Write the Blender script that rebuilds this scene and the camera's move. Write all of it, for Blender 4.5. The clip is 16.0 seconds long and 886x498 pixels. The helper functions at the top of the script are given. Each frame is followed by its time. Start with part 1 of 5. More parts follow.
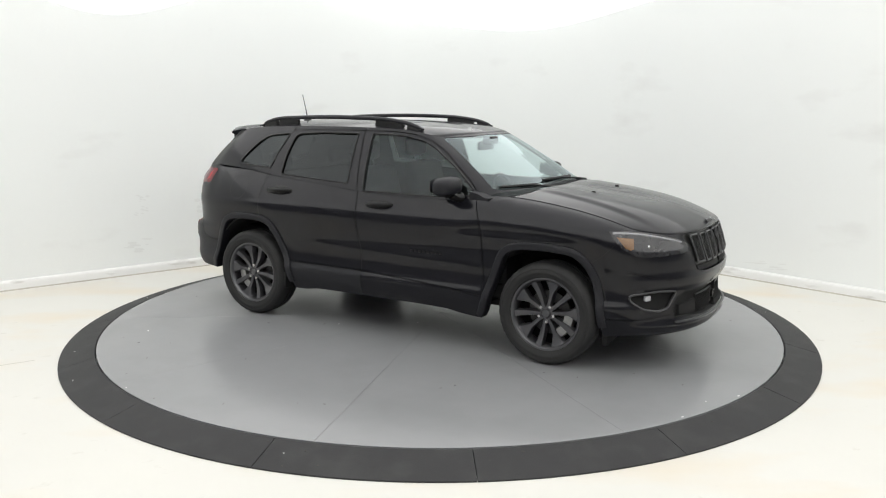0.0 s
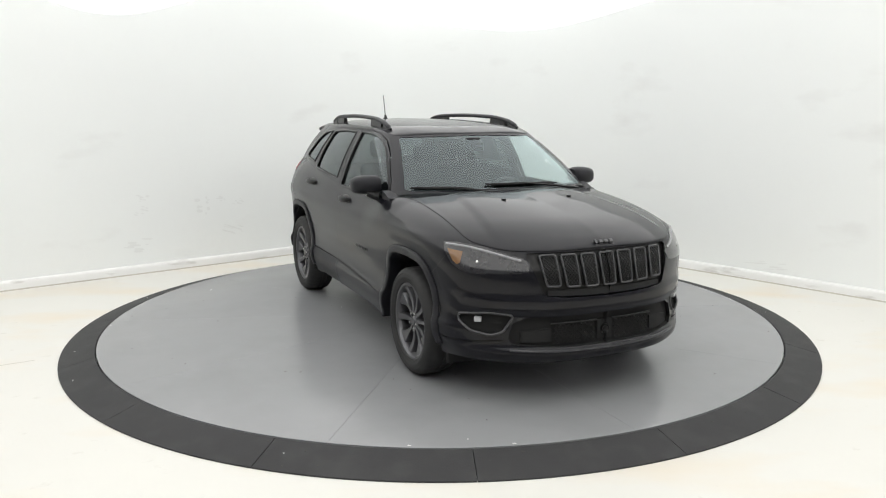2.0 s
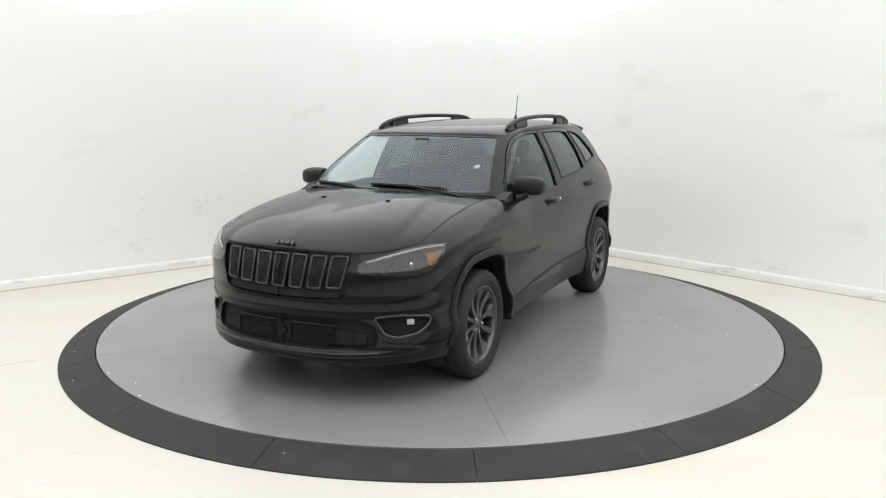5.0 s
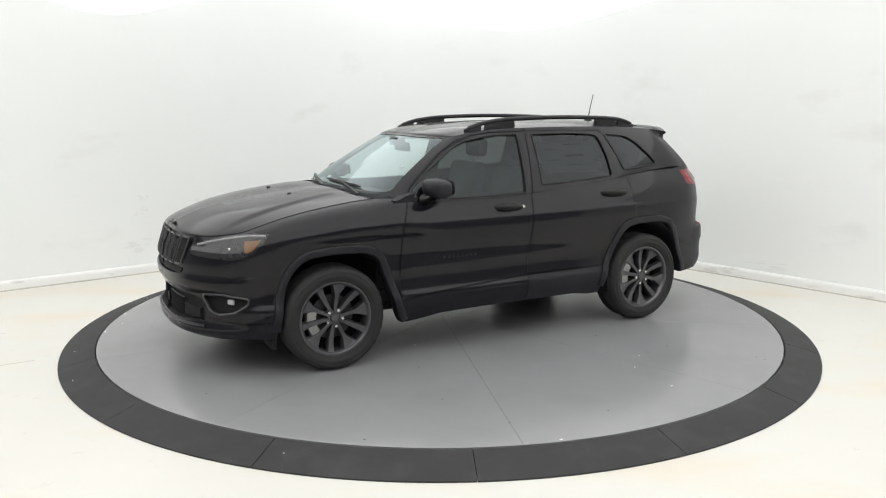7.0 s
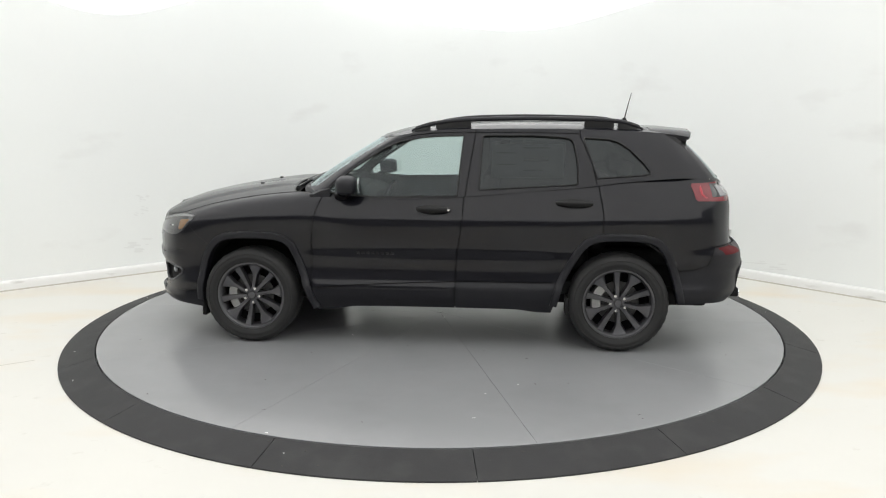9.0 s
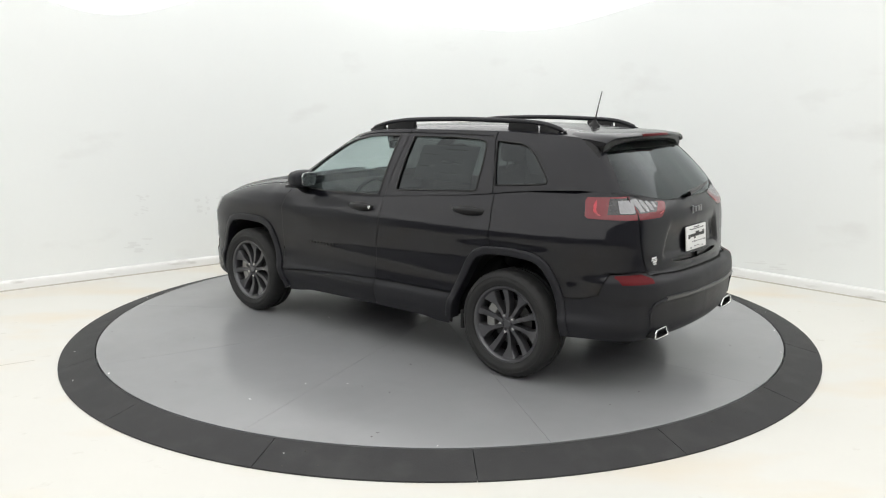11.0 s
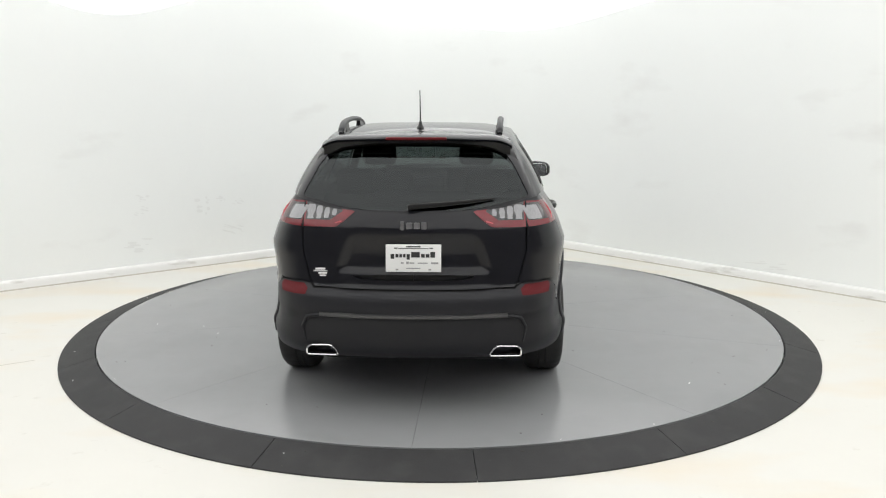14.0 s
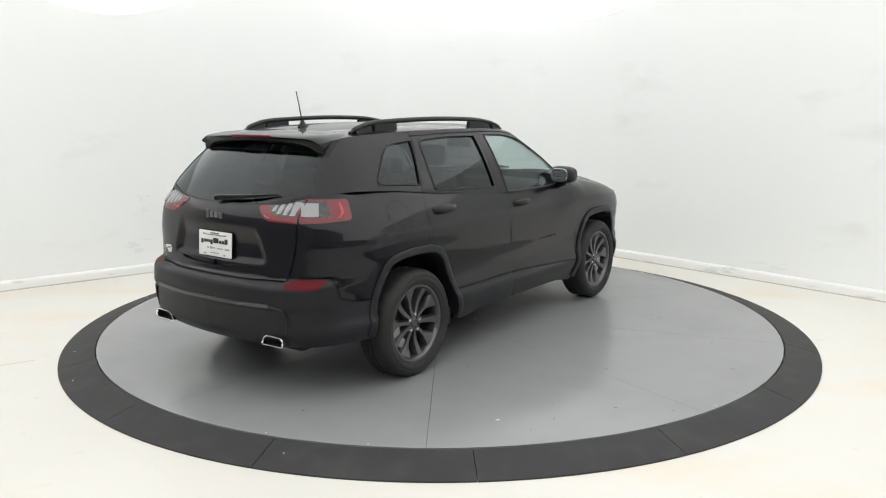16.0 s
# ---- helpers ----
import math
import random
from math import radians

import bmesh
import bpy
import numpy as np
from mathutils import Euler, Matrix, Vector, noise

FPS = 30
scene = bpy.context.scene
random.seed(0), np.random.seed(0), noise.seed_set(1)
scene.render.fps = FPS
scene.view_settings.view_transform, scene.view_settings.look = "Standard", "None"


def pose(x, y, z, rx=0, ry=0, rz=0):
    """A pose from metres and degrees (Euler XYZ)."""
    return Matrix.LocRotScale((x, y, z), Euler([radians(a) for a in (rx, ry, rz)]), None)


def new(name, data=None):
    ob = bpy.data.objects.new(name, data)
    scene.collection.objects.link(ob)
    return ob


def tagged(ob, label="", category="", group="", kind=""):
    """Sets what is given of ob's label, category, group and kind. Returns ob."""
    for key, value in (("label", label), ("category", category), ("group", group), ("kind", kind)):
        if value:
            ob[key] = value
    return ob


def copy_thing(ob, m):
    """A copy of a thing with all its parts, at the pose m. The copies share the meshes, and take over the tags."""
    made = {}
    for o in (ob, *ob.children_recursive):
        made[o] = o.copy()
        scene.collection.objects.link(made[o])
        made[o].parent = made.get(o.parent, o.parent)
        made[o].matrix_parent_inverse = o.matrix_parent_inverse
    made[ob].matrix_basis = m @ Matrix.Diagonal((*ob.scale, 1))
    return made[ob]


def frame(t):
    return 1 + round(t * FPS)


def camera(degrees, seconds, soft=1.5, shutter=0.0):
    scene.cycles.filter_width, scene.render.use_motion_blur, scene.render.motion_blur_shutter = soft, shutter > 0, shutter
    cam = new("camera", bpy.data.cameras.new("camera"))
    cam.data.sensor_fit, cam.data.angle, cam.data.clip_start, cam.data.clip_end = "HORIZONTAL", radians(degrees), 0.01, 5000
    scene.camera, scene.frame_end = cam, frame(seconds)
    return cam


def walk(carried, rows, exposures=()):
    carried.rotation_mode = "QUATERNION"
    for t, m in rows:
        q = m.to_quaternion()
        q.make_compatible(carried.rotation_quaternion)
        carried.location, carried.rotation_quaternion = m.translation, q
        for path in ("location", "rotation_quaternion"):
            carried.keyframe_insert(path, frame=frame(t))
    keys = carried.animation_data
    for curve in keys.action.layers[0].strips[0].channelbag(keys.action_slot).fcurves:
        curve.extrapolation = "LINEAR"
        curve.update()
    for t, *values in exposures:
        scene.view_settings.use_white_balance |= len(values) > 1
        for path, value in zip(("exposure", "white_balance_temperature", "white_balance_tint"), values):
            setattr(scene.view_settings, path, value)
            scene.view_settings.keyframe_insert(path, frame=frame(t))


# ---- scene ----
# the camera stands still on a tripod beside the turntable
cam = camera(58.40, 16.0, soft=1.15)
EYE = pose(0.0, -6.6177, 1.7682, 90 - 10.375, 0.04, -0.2033)
walk(cam, [(0.0, EYE), (16.0, EYE)], exposures=[(0.0, 0.0), (16.0, 0.0)])

FLOOR_Z = -0.0713
DISC_R = 2.725
RING_R = 2.981

# the room is lit by its glowing fabric ceiling alone; the world outside the closed room is dim
world = bpy.data.worlds.new("world")
world.use_nodes = True
world.node_tree.nodes["Background"].inputs[0].default_value = (0.8, 0.85, 0.9, 1)
world.node_tree.nodes["Background"].inputs[1].default_value = 0.2
scene.world = world
CEILING_GLOW = 1.17


# ---- materials ----
def mat(name, color, rough=0.5, metal=0.0, coat=0.0, var=0.0, scale=8.0, bump=0.0, bump_scale=60.0,
        coat_rough=0.03, stretch=(1, 1, 1), rough_var=0.0, spec=0.5, emit=0.0):
    m = bpy.data.materials.new(name)
    m.use_nodes = True
    nt = m.node_tree
    b = nt.nodes["Principled BSDF"]
    b.inputs["Base Color"].default_value = (*color, 1)
    b.inputs["Roughness"].default_value = rough
    b.inputs["Metallic"].default_value = metal
    b.inputs["Coat Weight"].default_value = coat
    b.inputs["Coat Roughness"].default_value = coat_rough
    b.inputs["Specular IOR Level"].default_value = spec
    if emit:
        b.inputs["Emission Color"].default_value = (*color, 1)
        b.inputs["Emission Strength"].default_value = emit
    if var or bump or rough_var:
        tc = nt.nodes.new("ShaderNodeTexCoord")
        mp = nt.nodes.new("ShaderNodeMapping")
        mp.inputs["Scale"].default_value = stretch
        nt.links.new(tc.outputs["Object"], mp.inputs[0])
    if var or rough_var:
        n1 = nt.nodes.new("ShaderNodeTexNoise")
        n1.inputs["Scale"].default_value = scale
        n1.inputs["Detail"].default_value = 8
        n1.inputs["Roughness"].default_value = 0.65
        nt.links.new(mp.outputs[0], n1.inputs["Vector"])
    if var:
        mx = nt.nodes.new("ShaderNodeMix")
        mx.data_type = "RGBA"
        mx.inputs["A"].default_value = (*[c * (1 - var) for c in color], 1)
        mx.inputs["B"].default_value = (*[min(1, c * (1 + var)) for c in color], 1)
        nt.links.new(n1.outputs["Fac"], mx.inputs["Factor"])
        nt.links.new(mx.outputs["Result"], b.inputs["Base Color"])
    if rough_var:
        mr = nt.nodes.new("ShaderNodeMapRange")
        mr.inputs["To Min"].default_value = max(0, rough - rough_var)
        mr.inputs["To Max"].default_value = rough + rough_var
        nt.links.new(n1.outputs["Fac"], mr.inputs["Value"])
        nt.links.new(mr.outputs[0], b.inputs["Roughness"])
    if bump:
        n2 = nt.nodes.new("ShaderNodeTexNoise")
        n2.inputs["Scale"].default_value = bump_scale
        n2.inputs["Detail"].default_value = 6
        nt.links.new(mp.outputs[0], n2.inputs["Vector"])
        bp = nt.nodes.new("ShaderNodeBump")
        bp.inputs["Strength"].default_value = bump
        bp.inputs["Distance"].default_value = 0.01
        nt.links.new(n2.outputs["Fac"], bp.inputs["Height"])
        nt.links.new(bp.outputs[0], b.inputs["Normal"])
    return m


def stained(m, color, scale, lo, hi, stretch=(1, 1, 1)):
    """Adds soft-edged stains of another colour to a material."""
    nt = m.node_tree
    b = nt.nodes["Principled BSDF"]
    tc = nt.nodes.new("ShaderNodeTexCoord")
    mp = nt.nodes.new("ShaderNodeMapping")
    mp.inputs["Scale"].default_value = stretch
    n = nt.nodes.new("ShaderNodeTexNoise")
    n.inputs["Scale"].default_value = scale
    n.inputs["Detail"].default_value = 5
    ramp = nt.nodes.new("ShaderNodeMapRange")
    ramp.inputs["From Min"].default_value = lo
    ramp.inputs["From Max"].default_value = hi
    mx = nt.nodes.new("ShaderNodeMix")
    mx.data_type = "RGBA"
    mx.inputs["B"].default_value = (*color, 1)
    nt.links.new(tc.outputs["Object"], mp.inputs[0])
    nt.links.new(mp.outputs[0], n.inputs["Vector"])
    nt.links.new(n.outputs["Fac"], ramp.inputs["Value"])
    nt.links.new(ramp.outputs[0], mx.inputs["Factor"])
    old = b.inputs["Base Color"].links
    if old:
        nt.links.new(old[0].from_socket, mx.inputs["A"])
    else:
        mx.inputs["A"].default_value = b.inputs["Base Color"].default_value
    nt.links.new(mx.outputs["Result"], b.inputs["Base Color"])
    return m


WALL = stained(mat("white_wall_paint", (0.905, 0.925, 0.91), 0.7, var=0.015, scale=1.2, bump=0.05, bump_scale=25),
               (0.80, 0.805, 0.79), 0.9, 0.62, 0.85, (1, 1, 2.5))
# a tone tuned to dim what the car mirrors, not a known paint
UNSEEN_WALL = mat("grey_reflection_wall", (0.25, 0.25, 0.262), 0.8, var=0.1, scale=2)
TRIM = stained(mat("white_cove_trim", (0.86, 0.86, 0.84), 0.5, var=0.03, scale=5, bump=0.05),
               (0.62, 0.61, 0.58), 3.0, 0.6, 0.75, (1, 1, 4))
FLOOR = stained(stained(mat("cream_floor_paint", (0.715, 0.705, 0.658), 0.45, var=0.03, scale=2.0, bump=0.03, bump_scale=30),
                        (0.72, 0.65, 0.535), 0.7, 0.50, 0.74, (1, 2.2, 1)), (0.635, 0.62, 0.565), 9.0, 0.68, 0.78)
DISC = stained(mat("grey_epoxy_disc", (0.262, 0.266, 0.273), 0.24, var=0.05, scale=2.5, bump=0.012, bump_scale=40, rough_var=0.05),
               (0.236, 0.240, 0.246), 1.3, 0.5, 0.75)
RUBBER = stained(mat("black_rubber_ramp", (0.024, 0.024, 0.025), 0.72, var=0.25, scale=7, bump=0.12, bump_scale=120),
                 (0.04, 0.04, 0.04), 5, 0.5, 0.8)
FABRIC = mat("glowing_white_fabric", (1.0, 1.0, 1.0), 0.9, emit=CEILING_GLOW)
SEAM_WHITE = mat("white_stitching", (0.8, 0.8, 0.8), 0.8)
SEAM = mat("dark_joint", (0.03, 0.03, 0.03), 0.8)
CHIP = mat("white_paint_chip", (0.75, 0.75, 0.72), 0.6)
DIRT = mat("dark_grit", (0.06, 0.055, 0.05), 0.9)


# ---- mesh helpers ----
def finish(name, bm, material, parent=None, label="", smooth=True, recalc=True):
    if recalc:
        bmesh.ops.recalc_face_normals(bm, faces=bm.faces)
    me = bpy.data.meshes.new(name)
    bm.to_mesh(me)
    bm.free()
    me.materials.append(material)
    if smooth:
        me.shade_smooth()
        me.set_sharp_from_angle(angle=radians(38))
    ob = new(name, me)
    ob.parent = parent
    if label:
        tagged(ob, label)
    return ob


def part(name, bm, material, parent, label="", smooth=True):
    return finish(name, bm, material, parent, label, smooth)


def box(bm, x0, x1, y0, y1, z0, z1, bevel=0.0, seg=2):
    r = bmesh.ops.create_cube(bm, size=1, matrix=Matrix.Translation(((x0 + x1) / 2, (y0 + y1) / 2, (z0 + z1) / 2))
                              @ Matrix.Diagonal((x1 - x0, y1 - y0, z1 - z0, 1)))
    if bevel:
        es = list({e for v in r["verts"] for e in v.link_edges})
        bmesh.ops.bevel(bm, geom=es, offset=bevel, segments=seg, profile=0.5, affect="EDGES", clamp_overlap=True)
    return bm


def ring_loft(bm, rings, closed=True, cap=True):
    """Joins rings of points of equal length into a skin."""
    vs = [[bm.verts.new(p) for p in r] for r in rings]
    n = len(vs[0])
    for a, b in zip(vs, vs[1:]):
        for i in range(n if closed else n - 1):
            j = (i + 1) % n
            bm.faces.new((a[i], a[j], b[j], b[i]))
    if cap and closed:
        bm.faces.new(vs[0][::-1])
        bm.faces.new(vs[-1])
    return vs


# ---- the room: a square corner with a rounded bend, floor, glowing fabric ceiling ----
PHI_L, PHI_R = radians(37.6), radians(47.6)
CORNER = Vector((0.40, 4.82, 0))
ALONG_L = Vector((-math.cos(PHI_L), -math.sin(PHI_L), 0))
ALONG_R = Vector((math.cos(PHI_R), -math.sin(PHI_R), 0))
ROOM_A, ROOM_B, BEND = 10.6, 11.4, 1.3


def room_outline(inset=0.0):
    """Points of the room's plan from the near end of one wall round the bend to the other."""
    pts = [CORNER + ALONG_L * ROOM_A + ALONG_R * inset]
    pts += [CORNER + ALONG_L * (BEND + (ROOM_A - BEND) * (1 - k / 12)) + ALONG_R * inset for k in range(1, 12)]
    c = CORNER + (ALONG_L + ALONG_R) * BEND
    for k in range(25):
        a = radians(90) * k / 24
        pts.append(c - ALONG_R * (BEND - inset) * math.cos(a) - ALONG_L * (BEND - inset) * math.sin(a))
    pts += [CORNER + ALONG_R * (BEND + (ROOM_B - BEND) * k / 12) + ALONG_L * inset for k in range(1, 13)]
    return pts


def make_room():
    bm = bmesh.new()
    inner, outer = room_outline(), room_outline(-0.12)
    rings = [[p + Vector((0, 0, z)) for z in (FLOOR_Z - 0.02, 4.0)] + [q + Vector((0, 0, z)) for z in (4.0, FLOOR_Z - 0.02)]
             for p, q in zip(inner, outer)]
    ring_loft(bm, rings)
    tagged(finish("wall_cyclorama", bm, WALL), "smooth white studio wall with a rounded corner, scuffed", "wall", kind="structure")
    # unseen walls added behind the camera, greyed to darken reflections on the car
    for nm, a, b in (("wall_near_one", CORNER + ALONG_L * ROOM_A, ALONG_R * ROOM_B), ("wall_near_two", CORNER + ALONG_R * ROOM_B, ALONG_L * ROOM_A)):
        bm = bmesh.new()
        out = (a - CORNER).normalized() * 0.12
        a0 = a + out * 0.03
        rings = [[p + Vector((0, 0, z)) for z in (FLOOR_Z - 0.02, 4.0)] + [p + out + Vector((0, 0, z)) for z in (4.0, FLOOR_Z - 0.02)]
                 for p in (a0, a0 + b)]
        ring_loft(bm, rings)
        tagged(finish(nm, bm, UNSEEN_WALL), "plain grey studio wall behind the camera", "wall", kind="structure")
    # a low rounded cove runs along the foot of the wall
    bm = bmesh.new()
    prof = [(0.002, 0.10), (0.02, 0.098), (0.034, 0.088), (0.040, 0.07), (0.044, 0.0), (0.002, 0.0)]
    lines = [room_outline(d) for d, _ in prof]
    ring_loft(bm, [[lines[k][i] + Vector((0, 0, FLOOR_Z + prof[k][1])) for k in range(len(prof))] for i in range(len(lines[0]))])
    tagged(finish("baseboard", bm, TRIM), "low rounded white cove along the wall foot", "baseboard", kind="structure")
    # a thin strip draws the dark gap of cove and floor in its colour
    bm = bmesh.new()
    prof = [(0.043, 0.011), (0.046, 0.010), (0.054, 0.003), (0.056, -0.004), (0.043, -0.004)]
    lines = [room_outline(d) for d, _ in prof]
    ring_loft(bm, [[lines[k][i] + Vector((0, 0, FLOOR_Z + prof[k][1])) for k in range(len(prof))] for i in range(len(lines[0]))])
    tagged(finish("trim", bm, mat("gap_line_tan", (0.52, 0.49, 0.42), 0.7, var=0.35, scale=6)), "thin dirty sealant bead along the wall foot", "sealant", kind="structure")
    # the floor is one sheet
    bm = bmesh.new()
    c = CORNER + ALONG_L * ROOM_A / 2 + ALONG_R * ROOM_B / 2
    corners = [c + ALONG_L * a * 6.2 + ALONG_R * b * 6.4 for a, b in ((-1, -1), (1, -1), (1, 1), (-1, 1))]
    ring_loft(bm, [[p + Vector((0, 0, z)) for p in corners] for z in (FLOOR_Z - 0.2, FLOOR_Z)])
    tagged(finish("floor", bm, FLOOR, smooth=False), "cream painted concrete studio floor with faint stains", "floor", kind="structure")
    # saw cut in the floor
    bm = bmesh.new()
    box(bm, -6.2, -2.965, -0.003, 0.003, FLOOR_Z, FLOOR_Z + 0.0015)
    bmesh.ops.rotate(bm, verts=bm.verts, cent=(-2.96, 0, 0), matrix=Matrix.Rotation(radians(32), 3, "Z"))
    bmesh.ops.translate(bm, verts=bm.verts, vec=(0, -1.06, 0))
    tagged(finish("floor_joint", bm, mat("faded_joint", (0.55, 0.53, 0.47), 0.8), smooth=False), "faint joint in the floor paint", "joint", kind="structure")


def ceiling_z(x, y):
    """Height of the fabric: it hangs lowest over the bend and beside one wall."""
    z = 3.13
    for sx, sy, r, d in ((1.05, 3.80, 2.15, 0.43), (-3.43, 1.87, 1.1, 0.45)):
        z -= d * math.exp(-((x - sx) ** 2 + (y - sy) ** 2) / (r * r))
    return z


def make_ceiling():
    """A sagging sheet of fabric."""
    bm = bmesh.new()
    n = 64
    vs = []
    for i in range(n + 1):
        row = []
        for j in range(n + 1):
            p = CORNER + ALONG_L * (ROOM_A * i / n) + ALONG_R * (ROOM_B * j / n)
            row.append(bm.verts.new((p.x, p.y, ceiling_z(p.x, p.y))))
        vs.append(row)
    for i in range(n):
        for j in range(n):
            bm.faces.new((vs[i][j], vs[i][j + 1], vs[i + 1][j + 1], vs[i + 1][j]))
    ext = bmesh.ops.extrude_face_region(bm, geom=list(bm.faces))
    bmesh.ops.translate(bm, verts=[v for v in ext["geom"] if isinstance(v, bmesh.types.BMVert)], vec=(0, 0, 0.02))
    tagged(finish("ceiling", bm, FABRIC), "sagging white fabric ceiling glowing evenly", "ceiling", kind="structure")


def make_seams():
    """Thin stitched seams on the underside of the fabric."""
    for a, b in (((0.58, 4.25), (-0.20, 3.05)), ((-3.15, 1.95), (-2.85, 1.40))):
        bm = bmesh.new()
        rings = []
        for k in range(9):
            x, y = a[0] + (b[0] - a[0]) * k / 8, a[1] + (b[1] - a[1]) * k / 8
            q = Vector((x, y, ceiling_z(x, y)))
            rings.append([q + Vector((dx, -dx * 0.6, dz)) for dx, dz in ((-0.006, 0.015), (-0.006, -0.003), (0.006, -0.003), (0.006, 0.015))])
        ring_loft(bm, rings)
        tagged(finish("ceiling_seam", bm, SEAM_WHITE), "thin stitched seam in the white ceiling fabric", "seam", kind="structure")


def make_scuffs():
    """Faint rubbed marks on the far walls, a millimetre proud of the paint."""
    rnd = random.Random(21)
    grey = mat("faint_grey_rub", (0.85, 0.865, 0.85), 0.8, var=0.05, scale=30)
    for s, z, w, h, tilt, along, inward in SCUFFS:
        bm = bmesh.new()
        c = CORNER + along * s + inward * 0.0015 + Vector((0, 0, z))
        for k in range(9):
            o = along * rnd.uniform(-w, w) + Vector((0, 0, rnd.uniform(-h, h)))
            l, t = w * rnd.uniform(0.15, 0.5), h * rnd.uniform(0.08, 0.25)
            vs = []
            for j in range(10):
                a = 2 * math.pi * j / 10
                q = rnd.uniform(0.7, 1.0)
                vs.append(bm.verts.new(c + o + along * (l * math.cos(a) * q) + Vector((0, 0, t * math.sin(a) * q + tilt * l * math.cos(a))) + inward * (0.0002 * k)))
            bm.faces.new(vs)
        tagged(finish("wall_scuff", bm, grey, smooth=False, recalc=False), "faint grey rub marks on the white wall", "scuff", kind="structure")


SCUFFS = ((4.60, 0.75, 0.06, 0.05, 0.2, ALONG_L, ALONG_R), (4.63, 0.62, 0.07, 0.05, 0.3, ALONG_L, ALONG_R), (3.95, 0.62, 0.09, 0.10, 0.1, ALONG_L, ALONG_R),
          (3.72, 0.69, 0.05, 0.05, 0.1, ALONG_L, ALONG_R), (3.52, 0.64, 0.06, 0.04, 0.3, ALONG_L, ALONG_R), (3.52, 0.32, 0.18, 0.05, 0.3, ALONG_L, ALONG_R),
          (4.72, 0.24, 0.16, 0.07, 0.1, ALONG_L, ALONG_R), (4.45, 0.10, 0.20, 0.04, 0.1, ALONG_R, ALONG_L))
make_room()
make_ceiling()
make_seams()
make_scuffs()


# ---- the turntable and its ramp ring ----
def make_ring():
    root = tagged(new("ramp_ring"), "black rubber ramp ring in segments round the turntable", "ramp")
    step = 360 / 16
    base = -86.5
    for k in range(16):
        a0, a1 = radians(base + step * k + 0.04), radians(base + step * (k + 1) - 0.04)
        rings = []
        for i in range(13):
            a = a0 + (a1 - a0) * i / 12
            u = Vector((math.cos(a), math.sin(a), 0))
            prof = ((DISC_R + 0.007, FLOOR_Z), (DISC_R + 0.007, -0.010), (DISC_R + 0.014, -0.004), (RING_R - 0.008, FLOOR_Z + 0.012),
                    (RING_R, FLOOR_Z + 0.009), (RING_R, FLOOR_Z))
            rings.append([u * r + Vector((0, 0, z)) for r, z in prof])
        bm = bmesh.new()
        ring_loft(bm, rings)
        part("segment", bm, RUBBER, root)
    # chips and grit lying on the ramp
    rnd = random.Random(9)
    for mt, count, nm in ((CHIP, 8, "paint_chip"), (DIRT, 30, "grit")):
        bm = bmesh.new()
        for k in range(count):
            a, s = rnd.uniform(0, 2 * math.pi), rnd.uniform(0.1, 0.9)
            r, z = DISC_R + 0.014 + s * (RING_R - DISC_R - 0.022), -0.003 - s * 0.0575
            m = Matrix.Rotation(a, 4, "Z") @ Matrix.Translation((r, 0, z)) @ Matrix.Rotation(rnd.uniform(0, 3), 4, "Z") @ Matrix.Diagonal((rnd.uniform(0.004, 0.014), 0.004, 0.002, 1))
            bmesh.ops.create_icosphere(bm, subdivisions=1, radius=1, matrix=m)
        tagged(part(nm, bm, mt, root), kind="stuff")
    return root


def make_disc():
    root = tagged(new("turntable"), "round grey epoxy-painted turntable with fine joints", "turntable")
    cuts = [-145.2 + 36 * k for k in range(11)]
    for a0, a1 in zip(cuts, cuts[1:]):
        bm = bmesh.new()
        n = max(6, round((a1 - a0) / 2.5))
        rings = []
        for i in range(n + 1):
            a = radians(a0 + (a1 - a0) * i / n)
            u = Vector((math.cos(a), math.sin(a), 0))
            side = Vector((-u.y, u.x, 0)) * (0.0009 if i == 0 else -0.0009 if i == n else 0)
            rings.append([u * r + side + Vector((0, 0, z)) for r, z in ((0.01, -0.04), (0.01, 0.0), (0.6, 0.0), (1.3, 0.0), (2.0, 0.0), (DISC_R - 0.010, 0.0), (DISC_R, -0.003), (DISC_R, -0.04))])
        ring_loft(bm, rings)
        part("platform_panel", bm, DISC, root)
    bm = bmesh.new()
    n = 96
    ring_loft(bm, [[(r * math.cos(2 * math.pi * i / n), r * math.sin(2 * math.pi * i / n), z) for i in range(n)] for r, z in ((DISC_R - 0.01, -0.03), (DISC_R - 0.01, FLOOR_Z + 0.004))])
    part("base_drum", bm, SEAM, root)
    rnd = random.Random(5)
    for mt, count, nm in ((CHIP, 16, "paint_chip"), (DIRT, 46, "grit")):
        bm = bmesh.new()
        for k in range(count):
            a, r = rnd.uniform(0, 2 * math.pi), (DISC_R - 0.02 if rnd.random() < 0.6 and mt is CHIP else DISC_R * math.sqrt(rnd.random()) * 0.98)
            w, l = rnd.uniform(0.002, 0.005), rnd.uniform(0.004, 0.014)
            m = Matrix.Rotation(a, 4, "Z") @ Matrix.Translation((r, 0, 0.0006)) @ Matrix.Rotation(rnd.uniform(0, 3) if mt is DIRT else 1.57, 4, "Z") @ Matrix.Diagonal((l, w, 0.0012, 1))
            bmesh.ops.create_icosphere(bm, subdivisions=1, radius=1, matrix=m)
        tagged(part(nm, bm, mt, root), kind="stuff")
    return root


ring = make_ring()
disc = make_disc()


